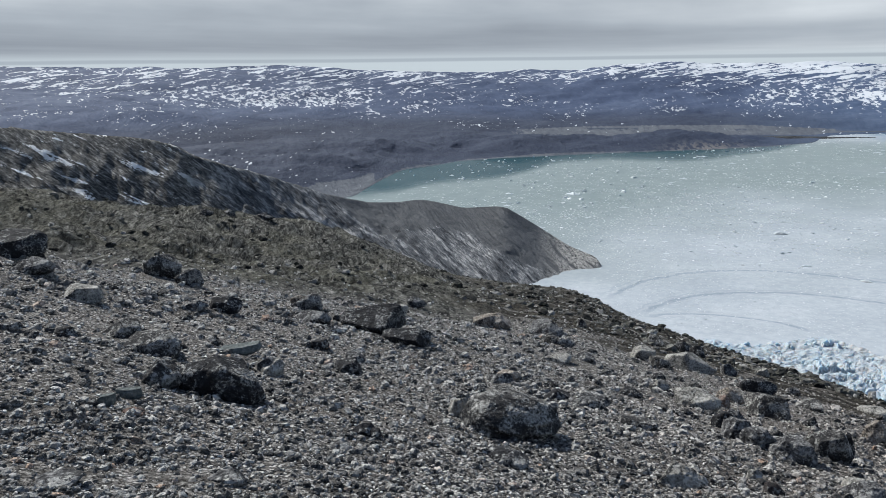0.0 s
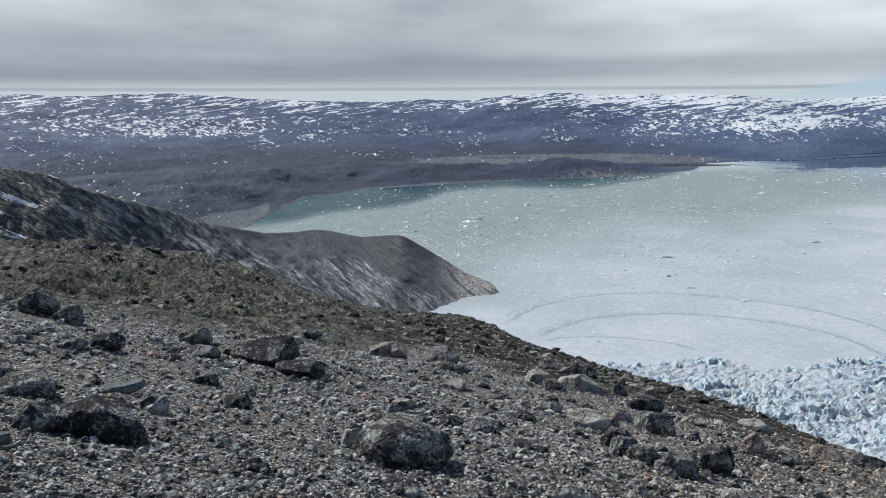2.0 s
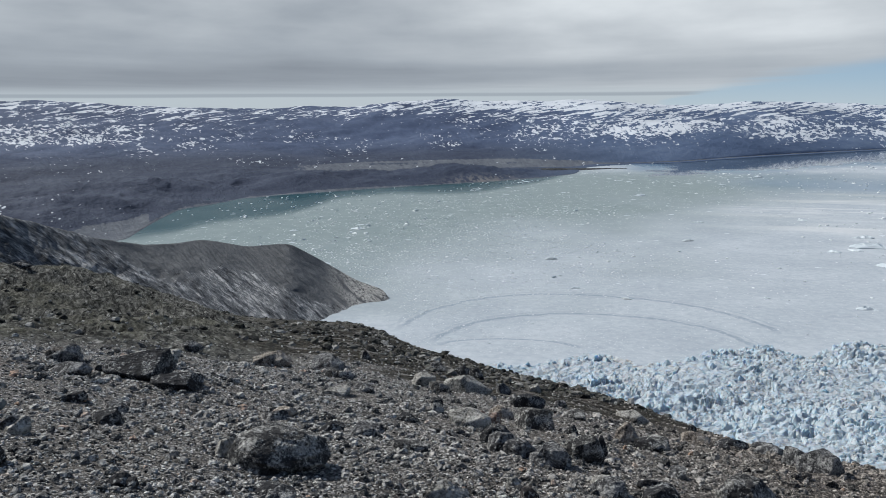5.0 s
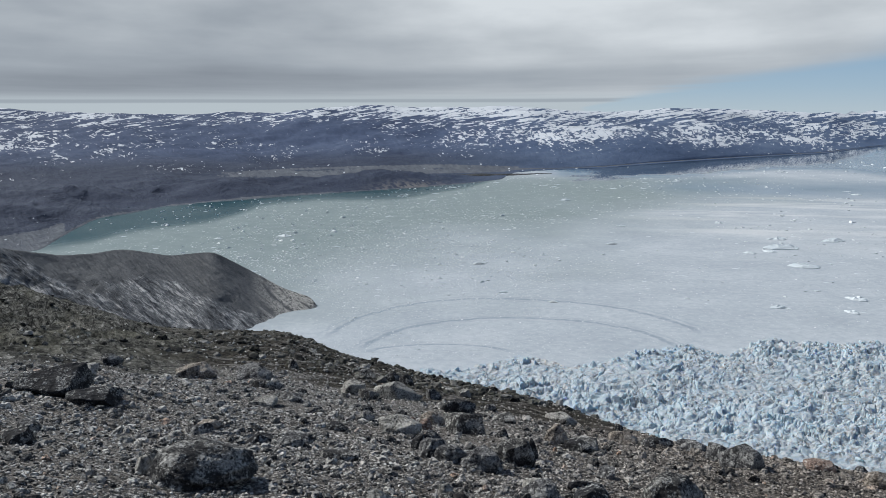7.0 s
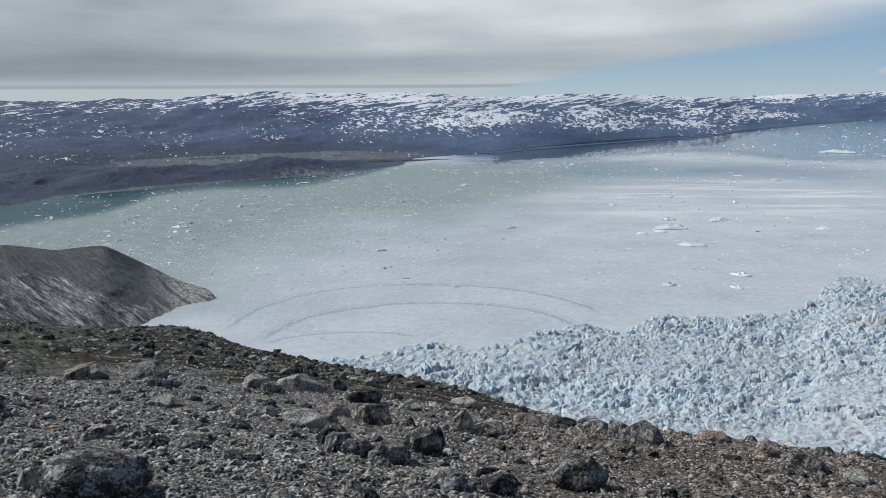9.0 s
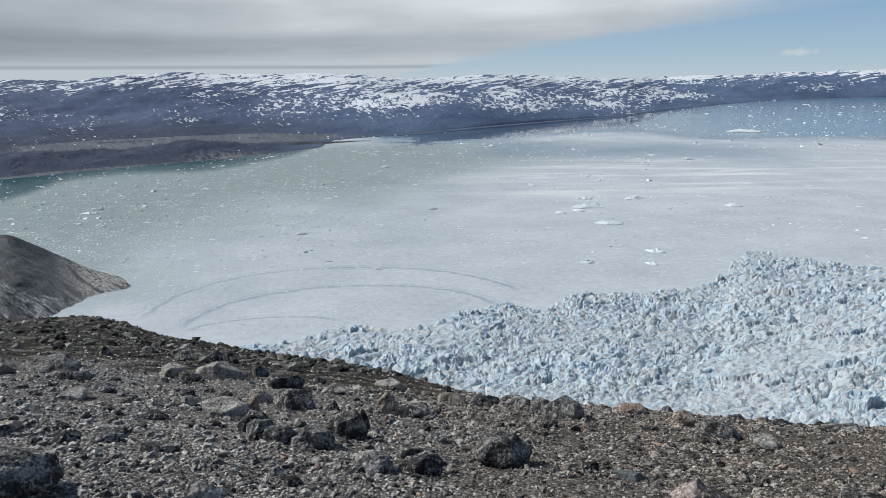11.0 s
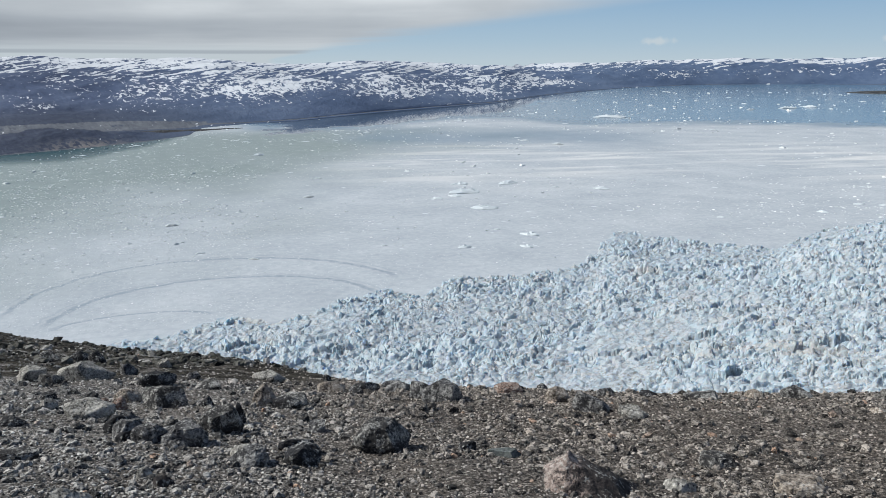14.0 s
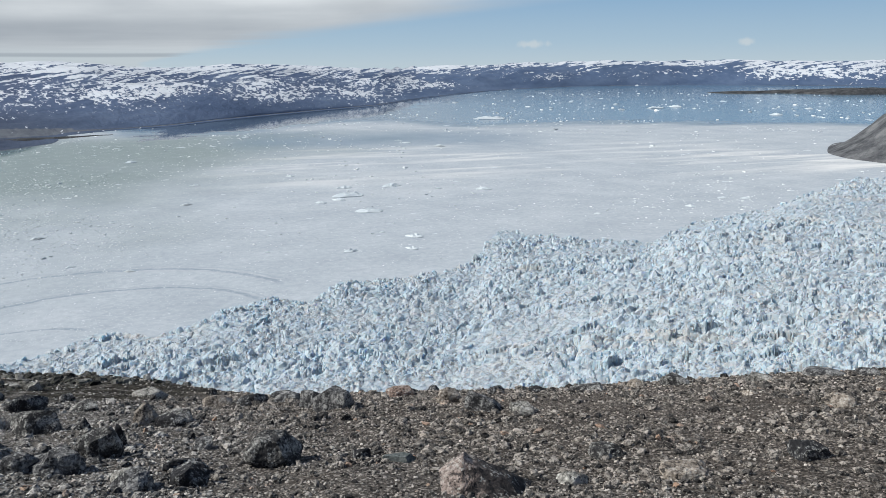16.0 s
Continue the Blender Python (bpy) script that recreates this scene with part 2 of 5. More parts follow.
def cobble_mix():
    g = Graph("cobble_mix")
    c = g.ramp(g.random(True), [(0.0, (0.025, 0.0247, 0.026)), (0.25, (0.09, 0.087, 0.086)), (0.5, (0.2, 0.19, 0.181)), (0.85, (0.36, 0.342, 0.324)), (0.95, (0.44, 0.42, 0.397)), (1.0, (0.36, 0.245, 0.18))])
    c = g.mix(g.math("MULTIPLY", g.rise(g.noise(17, 5, 0.68), 0.47, 0.56), 0.75), c, (0.02, 0.02, 0.021))
    c = g.mix(g.math("MULTIPLY", g.rise(g.noise(33, 4, 0.7), 0.57, 0.62), 0.5), c, (0.42, 0.42, 0.40))
    return g.done(country(g, c), 0.93, g.bump(g.noise(32, 5, 0.68), 0.04, 1.0), 0.12)


def rubble_mix():
    g = Graph("rubble_mix")
    c = g.ramp(g.random(True), [(0.0, (0.008, 0.0085, 0.009)), (0.3, (0.03, 0.03, 0.029)), (0.6, (0.085, 0.083, 0.076)), (0.88, (0.18, 0.176, 0.165)), (1.0, (0.36, 0.355, 0.345))])
    c = g.mix(g.math("MULTIPLY", g.rise(g.noise(5, 4, 0.6), 0.5, 0.58), 0.7), c, (0.064, 0.065, 0.0524))
    return g.done(c, 0.93, g.bump(g.noise(12, 5, 0.65), 0.08, 1.0), 0.12)


TONES = {"black": ((0.009, 0.009, 0.011), (0.032, 0.033, 0.037), (0.25, 0.255, 0.26)),
         "slate": ((0.022, 0.023, 0.026), (0.1, 0.1, 0.103), (0.27, 0.268, 0.263)),
         "mottled": ((0.015, 0.015, 0.017), (0.105, 0.103, 0.099), (0.33, 0.326, 0.315)),
         "pale": ((0.04, 0.039, 0.037), (0.185, 0.18, 0.167), (0.39, 0.38, 0.358)),
         "tan": ((0.045, 0.039, 0.034), (0.195, 0.168, 0.143), (0.37, 0.338, 0.3)),
         "rust": ((0.045, 0.031, 0.027), (0.155, 0.11, 0.092), (0.28, 0.235, 0.208)),
         "pink": ((0.04, 0.035, 0.033), (0.2, 0.16, 0.144), (0.38, 0.335, 0.31)),
         "green": ((0.04, 0.047, 0.048), (0.095, 0.107, 0.107), (0.145, 0.158, 0.156))}


def boulder_stone(tone):
    dark, mid, light = TONES[tone]
    g = Graph("stone_" + tone)
    speck = g.math("ADD", g.math("MULTIPLY", g.noise(26, 5, 0.66), 0.65), g.math("MULTIPLY", g.noise(4.5, 3, 0.6), 0.35))
    c = g.ramp(speck, [(0.38, dark), (0.49, mid), (0.62, light)])
    amount = {"black": 0.53, "mottled": 0.49, "slate": 0.465, "pink": 0.45, "pale": 0.42, "tan": 0.42, "rust": 0.43}.get(tone, 0.0)
    lichen = g.math("ADD", g.math("MULTIPLY", g.noise(6.5, 3, 0.55, warp=0.8), 0.55), g.math("MULTIPLY", g.noise(38, 4, 0.68), 0.45))
    c = g.mix(g.math("MULTIPLY", g.math("SUBTRACT", 1.0, g.rise(lichen, amount - 0.02, amount + 0.035)), 0.85), c, (0.014, 0.014, 0.016))
    if tone == "pink":
        # the stone's shaded right side is painted dark into its colour
        shaded_side = g.math("ADD", g.axes()[0], g.math("MULTIPLY", g.math("SUBTRACT", g.noise(5, 4, 0.65), 0.5), 0.9))
        c = g.mix(g.math("MULTIPLY", g.rise(shaded_side, -0.34, -0.16), 0.88), c, (0.016, 0.016, 0.018))
    white = g.math("MULTIPLY", g.rise(g.noise(6, 4, 0.62), 0.48, 0.56), g.rise(g.noise(30, 4, 0.66), 0.53, 0.58))
    c = g.mix(g.math("MULTIPLY", white, 0.1 if tone == "green" else 0.55), c, (0.42, 0.42, 0.4))
    n = g.bump(g.noise(34, 4, 0.6), 0.012, 0.9)
    n = g.bump(g.noise(8, 4, 0.58, warp=0.6), 0.06, 0.2 if tone == "green" else 0.9, n)
    return g.done(c, 0.92, n, 0.15)


def ridge_rock():
    g = Graph("ridge_rock")
    streak = g.noise(1.0, 4, 0.62, g.view_map(-40, 1 / 20, 1 / 4.4), 1.1)
    joint = g.noise(1.0, 3, 0.6, g.view_map(-60, 1 / 13, 1 / 2.8), 1.0)
    fine = g.noise(1.0, 4, 0.66, g.view_map(-30, 1 / 5.0, 1 / 2.6), 0.8)
    coarse = g.noise(1.0, 4, 0.55, g.view_map(-40, 1 / 60, 1 / 13), 0.8)
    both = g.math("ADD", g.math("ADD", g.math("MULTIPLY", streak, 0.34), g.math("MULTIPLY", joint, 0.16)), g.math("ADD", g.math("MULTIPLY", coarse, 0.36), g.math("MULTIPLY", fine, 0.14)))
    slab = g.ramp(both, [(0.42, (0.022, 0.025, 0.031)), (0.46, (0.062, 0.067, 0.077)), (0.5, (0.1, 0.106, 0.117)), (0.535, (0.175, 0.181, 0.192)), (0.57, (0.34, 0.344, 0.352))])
    # smooth grey moraine on the humps
    scree = g.ramp(g.math("ADD", g.math("MULTIPLY", coarse, 0.5), g.math("MULTIPLY", fine, 0.5)), [(0.38, (0.056, 0.06, 0.068)), (0.5, (0.08, 0.085, 0.094)), (0.62, (0.108, 0.112, 0.12))])
    c = g.mix(g.rise(g.math("ADD", g.attr("scree"), g.math("MULTIPLY", g.math("SUBTRACT", fine, 0.5), 1.6)), 0.5, 0.58), slab, scree)
    # washed bare rock along the water
    bare = g.ramp(fine, [(0.38, (0.06, 0.062, 0.066)), (0.46, (0.21, 0.21, 0.208)), (0.6, (0.36, 0.356, 0.347))])
    c = g.mix(g.math("MULTIPLY", g.attr("washed"), g.rise(coarse, 0.36, 0.5)), c, bare)
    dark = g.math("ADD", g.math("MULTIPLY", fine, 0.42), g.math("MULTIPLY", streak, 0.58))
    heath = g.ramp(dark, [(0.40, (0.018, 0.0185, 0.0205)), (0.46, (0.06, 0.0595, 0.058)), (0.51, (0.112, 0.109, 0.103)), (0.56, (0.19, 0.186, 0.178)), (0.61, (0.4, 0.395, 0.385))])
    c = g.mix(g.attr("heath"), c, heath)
    patch = g.noise(1.0, 4, 0.6, g.view_map(-30, 1 / 75, 1 / 13), 0.6)
    snow = g.math("MULTIPLY", g.rise(g.math("ADD", patch, g.math("MULTIPLY", fine, 0.25)), 0.735, 0.745), g.attr("snow"))
    c = g.mix(snow, c, (0.78, 0.8, 0.83))
    n = g.bump(dark, 2.2, 0.8)
    n = g.bump(both, 4.0, 0.6, n)
    return g.done(c, 0.92, n, 0.15)


def mountain_rock():
    g = Graph("mountain_rock")
    lumps = g.noise(1.0, 4, 0.6, g.view_map(6, 1 / 70, 1 / 16), 0.6)
    crags = g.noise(1.0, 4, 0.62, g.view_map(-20, 1 / 9, 1 / 4.5), 0.4)
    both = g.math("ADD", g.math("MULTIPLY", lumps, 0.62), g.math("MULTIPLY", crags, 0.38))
    # rock and heath colours carry the blue of distance haze
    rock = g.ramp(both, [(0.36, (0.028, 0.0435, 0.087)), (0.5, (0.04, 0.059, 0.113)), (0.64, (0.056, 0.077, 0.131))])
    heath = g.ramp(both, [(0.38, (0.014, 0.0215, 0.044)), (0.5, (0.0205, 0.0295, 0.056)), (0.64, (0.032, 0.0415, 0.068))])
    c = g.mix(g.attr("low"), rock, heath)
    # paler blue haze of the farther range, painted into the rock colour
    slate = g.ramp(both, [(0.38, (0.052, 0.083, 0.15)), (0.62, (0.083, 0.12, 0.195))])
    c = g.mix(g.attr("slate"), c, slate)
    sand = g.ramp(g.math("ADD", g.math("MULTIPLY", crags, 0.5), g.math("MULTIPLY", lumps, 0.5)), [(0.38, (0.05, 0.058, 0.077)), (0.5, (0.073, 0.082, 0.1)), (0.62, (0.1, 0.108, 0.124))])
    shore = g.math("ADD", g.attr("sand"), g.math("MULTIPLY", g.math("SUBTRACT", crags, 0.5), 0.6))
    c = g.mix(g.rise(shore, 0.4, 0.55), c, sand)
    c = g.mix(g.math("MULTIPLY", g.attr("gravel"), g.rise(crags, 0.45, 0.56)), c, (0.125, 0.12, 0.122))
    # snowfields: long drifts combed by the wind on the plateau, blotches and branching gullies lower down
    comb = g.noise(1.0, 5, 0.6, g.view_map(9, 1 / 34, 1 / 3.7), 0.9)
    blotch = g.noise(1.0, 5, 0.64, g.view_map(-8, 1 / 9, 1 / 3.9), 0.9)
    vein = g.math("SUBTRACT", 1.0, g.math("ABSOLUTE", g.math("SUBTRACT", g.math("MULTIPLY", g.noise(1.0, 3, 0.55, g.view_map(20, 1 / 34, 1 / 15), 1.1), 2.0), 1.0)))
    wide = g.noise(1.0, 3, 0.5, g.view_map(4, 1 / 110, 1 / 24), 0.6)
    low_field = g.math("ADD", g.math("ADD", g.math("MULTIPLY", blotch, 0.62), g.math("MULTIPLY", wide, 0.26)), g.math("MULTIPLY", vein, 0.14))
    top_field = g.math("ADD", g.math("MULTIPLY", comb, 0.7), g.math("MULTIPLY", blotch, 0.3))
    mixed = g.node("ShaderNodeMix")
    g.put(mixed.inputs["Factor"], g.attr("plateau"))
    g.put(mixed.inputs["A"], low_field)
    g.put(mixed.inputs["B"], top_field)
    lim = g.math("SUBTRACT", 0.725, g.math("MULTIPLY", g.attr("snow"), 0.42))
    snow = g.rise(mixed.outputs["Result"], lim, g.math("ADD", lim, 0.022))
    # small drifts lying in hollows, scattered below the snowfields
    where = g.view_map(14, 1 / 9, 1 / 4.0)
    drift = g.math("ADD", g.cells(1.0, vec=where), g.math("MULTIPLY", g.noise(1.7, 4, 0.65, where), 1.0))
    size = g.math("MULTIPLY", g.axes(g.cells(1.0, vec=where, colour=True))[1], g.attr("drifts"))
    flecks = g.math("SUBTRACT", 1.0, g.rise(drift, size, g.math("ADD", size, 0.05)))
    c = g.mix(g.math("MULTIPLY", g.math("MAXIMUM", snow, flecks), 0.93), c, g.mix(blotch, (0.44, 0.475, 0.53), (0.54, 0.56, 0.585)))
    n = g.bump(both, 12.0, 0.45)
    return g.done(c, 0.9, n, 0.2)


def glacier_ice():
    g = Graph("glacier_ice")
    up = g.upward()
    white = g.ramp(g.noise(0.3, 5, 0.65), [(0.32, (0.28, 0.338, 0.385)), (0.5, (0.322, 0.368, 0.41)), (0.72, (0.368, 0.4, 0.43))])
    blue = g.ramp(g.noise(0.16, 6, 0.68), [(0.34, (0.31, 0.395, 0.455)), (0.5, (0.37, 0.435, 0.482)), (0.68, (0.43, 0.475, 0.508))])
    # lighter blue put into steep faces' colour offsets the shade on them
    c = g.mix(g.math("SUBTRACT", 1.0, g.rise(up, 0.2, 0.85)), white, blue)
    grit = g.math("MULTIPLY", g.rise(g.noise(0.045, 6, 0.7), 0.40, 0.54), g.rise(g.noise(1.0, 5, 0.7, g.scaled(0.9, 0.9, 0.35), 0.6), 0.52, 0.58))
    c = g.mix(g.math("MULTIPLY", grit, 0.72), c, (0.19, 0.178, 0.16))
    silt = g.rise(g.noise(1.0, 5, 0.7, g.scaled(0.016, 0.06, 0.06, -30), 0.8), 0.55, 0.66)
    c = g.mix(g.math("MULTIPLY", silt, 0.5), c, (0.37, 0.358, 0.342))
    deep = g.rise(g.noise(0.09, 5, 0.7, warp=0.5), 0.61, 0.69)
    c = g.mix(g.math("MULTIPLY", deep, 0.4), c, (0.25, 0.42, 0.58))
    n = g.bump(g.noise(1.2, 5, 0.68), 0.4, 0.7)
    g.bsdf.inputs["Subsurface Weight"].default_value = 0.45
    g.bsdf.inputs["Subsurface Radius"].default_value = (0.8, 1.3, 1.8)
    g.bsdf.inputs["Subsurface Scale"].default_value = 1.3
    return g.done(c, 0.6, n)


def berg_ice():
    g = Graph("berg_ice")
    c = g.ramp(g.noise(0.35, 5, 0.6), [(0.3, (0.4, 0.455, 0.495)), (0.65, (0.53, 0.565, 0.59))])
    dirty = g.math("MULTIPLY", g.rise(g.random(), 0.92, 0.93), g.rise(g.noise(0.5, 4), 0.4, 0.55))
    c = g.mix(g.math("MULTIPLY", dirty, 0.6), c, (0.2, 0.21, 0.21))
    return g.done(c, 0.5, g.bump(g.noise(0.7, 5, 0.7), 0.6, 0.7))


def brash_ice():
    g = Graph("brash_ice")
    r = g.random(True)
    c = g.ramp(r, [(0.0, (0.3, 0.33, 0.35)), (0.12, (0.44, 0.48, 0.5)), (0.8, (0.58, 0.61, 0.63)), (1.0, (0.75, 0.77, 0.78))])
    return g.done(c, 0.6)


def ring(g, cx, cy, a, b, width, wob):
    """1 on an ellipse drawn on the water, 0 off it."""
    x, y, _ = g.axes()
    u = g.math("DIVIDE", g.math("SUBTRACT", x, cx), a)
    v = g.math("DIVIDE", g.math("SUBTRACT", y, cy), b)
    d = g.math("SQRT", g.math("ADD", g.math("MULTIPLY", u, u), g.math("MULTIPLY", v, v)))
    d = g.math("ADD", d, g.math("MULTIPLY", g.math("SUBTRACT", wob, 0.5), 0.17))
    d = g.math("ADD", d, g.math("MULTIPLY", g.math("SUBTRACT", g.noise(0.12, 4, 0.65), 0.5), 0.09))
    off = g.math("ABSOLUTE", g.math("SUBTRACT", d, 1.0))
    line = g.math("SUBTRACT", 1.0, g.rise(off, width * 0.3, width))
    line = g.math("MAXIMUM", line, g.math("MULTIPLY", g.math("SUBTRACT", 1.0, g.rise(g.math("ABSOLUTE", g.math("SUBTRACT", d, 1.06)), 0.0, width * 0.6)), 0.45))
    return g.math("MULTIPLY", line, g.rise(v, 0.0, 0.25))


def fjord_water():
    """Open water, milky meltwater and packed brash, by place on the fjord."""
    g = Graph("fjord_water")
    x, y, _ = g.axes()
    wob = g.noise(0.012, 5, 0.6)
    teal, blue, milk, bright = g.attr("teal"), g.attr("blue"), g.attr("milk"), g.attr("bright")
    fine = g.noise(0.22, 9, 0.78)
    wide = g.noise(0.02, 6, 0.6)
    pack = g.ramp(g.math("ADD", g.math("MULTIPLY", fine, 0.6), g.math("MULTIPLY", wide, 0.4)),
                  [(0.38, (0.285, 0.318, 0.355)), (0.5, (0.338, 0.37, 0.406)), (0.62, (0.405, 0.433, 0.466))])
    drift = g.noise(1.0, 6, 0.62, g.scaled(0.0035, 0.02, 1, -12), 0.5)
    # white glare on the pack, put into its base colour in streaks
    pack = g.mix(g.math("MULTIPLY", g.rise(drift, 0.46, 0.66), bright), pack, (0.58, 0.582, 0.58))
    mid = g.ramp(g.noise(0.06, 6, 0.7), [(0.3, (0.155, 0.195, 0.2)), (0.7, (0.21, 0.248, 0.248))])
    c = g.mix(milk, pack, mid)
    floes = g.scaled(0.42, 0.2, 1)
    pick = g.axes(g.cells(1.0, vec=floes, colour=True))[0]
    speck = g.math("MULTIPLY", g.math("SUBTRACT", 1.0, g.rise(g.cells(1.0, vec=floes), 0.2, 0.32)), g.rise(pick, 0.45, 0.5))
    speck = g.math("MULTIPLY", speck, g.rise(g.noise(0.03, 5, 0.65), 0.40, 0.56))
    c = g.mix(g.math("MULTIPLY", speck, g.math("ADD", 0.12, g.math("MULTIPLY", milk, 0.5))), c, (0.6, 0.63, 0.65))
    c = g.mix(g.math("MULTIPLY", teal, g.math("ADD", 0.8, g.math("MULTIPLY", wide, 0.3))), c, (0.006, 0.042, 0.056))
    c = g.mix(blue, c, (0.075, 0.14, 0.21))
    # base colour darkened as well, standing in for the mirrored slopes
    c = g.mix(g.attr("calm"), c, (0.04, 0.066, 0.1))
    lines = g.math("MAXIMUM", ring(g, 36, 365, 74, 62, 0.035, wob), ring(g, 35, 385, 92, 88, 0.026, wob))
    lines = g.math("MAXIMUM", lines, ring(g, -3, 363, 32, 14, 0.08, wob))
    lines = g.math("MULTIPLY", lines, g.rise(fine, 0.36, 0.56))
    c = g.mix(g.math("MULTIPLY", lines, 0.75), c, (0.17, 0.215, 0.255))
    open_water = g.math("MAXIMUM", g.math("MAXIMUM", teal, blue), g.math("MULTIPLY", milk, 0.55))
    rough = g.math("SUBTRACT", 0.8, g.math("MULTIPLY", open_water, 0.66))
    # still water under the far shore mirrors the slopes
    rough = g.math("SUBTRACT", rough, g.math("MULTIPLY", g.attr("calm"), g.math("SUBTRACT", rough, 0.05)))
    gloss = g.math("MULTIPLY", g.math("SUBTRACT", 1.0, g.math("MULTIPLY", teal, 0.9)), 0.13)
    gloss = g.math("ADD", gloss, g.math("MULTIPLY", g.attr("calm"), 0.37))
    g.bsdf.inputs["IOR"].default_value = 1.33
    return g.done(c, rough, g.bump(fine, 0.25, g.math("SUBTRACT", 0.2, g.math("MULTIPLY", g.attr("calm"), 0.17))), 0.13, **{"Specular IOR Level": gloss})


def headland_rock(tone_scale=1.0):
    g = Graph("headland_rock")
    # the argument only scales the rock colour, lighter above 1
    stops = [(0.36, (0.03, 0.032, 0.036)), (0.5, (0.082, 0.085, 0.092)), (0.64, (0.15, 0.152, 0.157))]
    c = g.ramp(g.noise(0.04, 9, 0.72), [(p, tuple(tone_scale * q for q in col)) for p, col in stops])
    return g.done(c, 0.93, g.bump(g.noise(0.05, 8, 0.7), 14.0, 0.8), 0.2)


# ---- land: heights as functions of plan position ----
EYE = 110.0


def lattice(ix, iy, seed):
    """A repeatable random number from 0 to 1 for each lattice cell."""
    n = (ix.astype(np.int64) * 374761393 + iy.astype(np.int64) * 668265263 + seed * 974634777) & 0xFFFFFFFF
    n = ((n ^ (n >> 13)) * 1274126177) & 0xFFFFFFFF
    n = ((n ^ (n >> 16)) * 2246822519) & 0xFFFFFFFF
    return ((n ^ (n >> 15)) & 0xFFFFFF) / float(0xFFFFFF)


def value_noise(x, y, seed):
    ix, iy = np.floor(x), np.floor(y)
    fx, fy = x - ix, y - iy
    fx, fy = fx * fx * (3 - 2 * fx), fy * fy * (3 - 2 * fy)
    a, b = lattice(ix, iy, seed), lattice(ix + 1, iy, seed)
    c, d = lattice(ix, iy + 1, seed), lattice(ix + 1, iy + 1, seed)
    return (a + (b - a) * fx) * (1 - fy) + (c + (d - c) * fx) * fy - 0.5


def fbm(x, y, size, octaves, seed, gain=0.5):
    """Fractal noise, about -0.5 to 0.5, of the given largest size in metres."""
    total, amp = 0.0, 1.0
    for k in range(octaves):
        f = 2.03 ** k / size
        total = total + amp * value_noise(x * f + 17.3 * k, y * f - 9.1 * k, seed + k)
        amp *= gain
    return total


def curve_of(az, knots, width=1.0):
    """A smooth function of the bearing (degrees) through (bearing, value) knots."""
    kx, ky = [k[0] for k in knots], [k[1] for k in knots]
    out = 0.0
    for s, w in ((-1.5, 0.1), (-0.75, 0.25), (0, 0.3), (0.75, 0.25), (1.5, 0.1)):
        out = out + w * np.interp(az + s * width, kx, ky)
    return out


def step(x, a, b):
    u = np.clip((x - a) / (b - a), 0, 1)
    return u * u * (3 - 2 * u)


# the brow of the hillside: bearing, slope from the eye to the brow, and its distance
BROW_SLOPE = [(-180, 0.2), (-120, 0.15), (-70, -0.06), (-48, -0.125), (-45, -0.139), (-41.7, -0.1475), (-36, -0.163), (-32.7, -0.171),
              (-29, -0.1865), (-25.3, -0.2055), (-23.3, -0.223), (-21.4, -0.242), (-19.4, -0.2525), (-15, -0.2625), (-11.3, -0.268), (-9.3, -0.2805),
              (-7.4, -0.3015), (-5, -0.313), (-1, -0.3325), (2.3, -0.3445), (5.9, -0.357), (8.4, -0.3685), (10, -0.3795), (12, -0.388),
              (15.5, -0.403), (20, -0.409), (25, -0.4115), (30, -0.4105), (37, -0.4035), (45, -0.388), (52.8, -0.3585), (58, -0.338),
              (75, -0.25), (120, 0.1), (180, 0.2)]
BROW_DIST = [(-180, 60), (-70, 80), (-45, 95), (-32, 85), (-25, 75), (-20, 70), (-12, 62), (-5, 50), (2, 44), (8, 38), (13, 28), (18, 22),
             (25, 19), (35, 18), (45, 20), (53, 23), (60, 28), (120, 50), (180, 60)]


def hill_height(x, y, fine=True):
    """The near hillside, from under the eye over its brow and down to the ice."""
    az, r = np.degrees(np.arctan2(x, y)), np.hypot(x, y)
    t, rb = curve_of(az, BROW_SLOPE), curve_of(az, BROW_DIST, 2.0)
    near = -1.55 + (-0.13 * x - 0.31 * y) * 0.97
    u = np.clip(r / rb, 0, 1)
    rough = 0.0
    if fine:
        rough = fbm(x, y, 5.0, 4, 11) * 0.3 * step(r, 3, 9) + fbm(x, y, 1.1, 3, 31) * 0.12
        west = 1 - step(az, -26, -14)
        rough = rough + west * step(r, 20, 35) * (1 - 0.5 * step(u, 0.85, 1.0)) * (fbm(x + 0.45 * y, y - 0.45 * x, 9, 5, 51, 0.55) * 1.5 - np.abs(fbm(x * 0.6 + y * 0.5, y * 1.4 - x * 0.9, 5, 4, 57, 0.6)) * 1.5 + 0.3)
        rough = rough * (1 - 0.75 * step(u, 0.75, 1.0) * (1 - west))
    brow = t * rb
    at_brow = -1.55 + (-0.13 * np.sin(np.radians(az)) - 0.31 * np.cos(np.radians(az))) * 0.97 * rb
    front = near + (brow - at_brow) * u ** 2.0
    # the knoll west of the eye stands up behind a shallow dip
    dip = -1.6 * np.exp(-((r - 42) / 13.0) ** 2) * (1 - step(az, -33, -20))
    over = np.maximum(r - rb, 0)
    slope = np.minimum((t - 0.1), -0.28)
    back = brow + slope * over - 0.0042 * over ** 2
    back = np.where((az > 75) | (az < -75), brow + 0.02 * over, back)
    z = np.where(r < rb, front + dip, back) + rough
    return EYE + np.maximum(z, -EYE - 6)


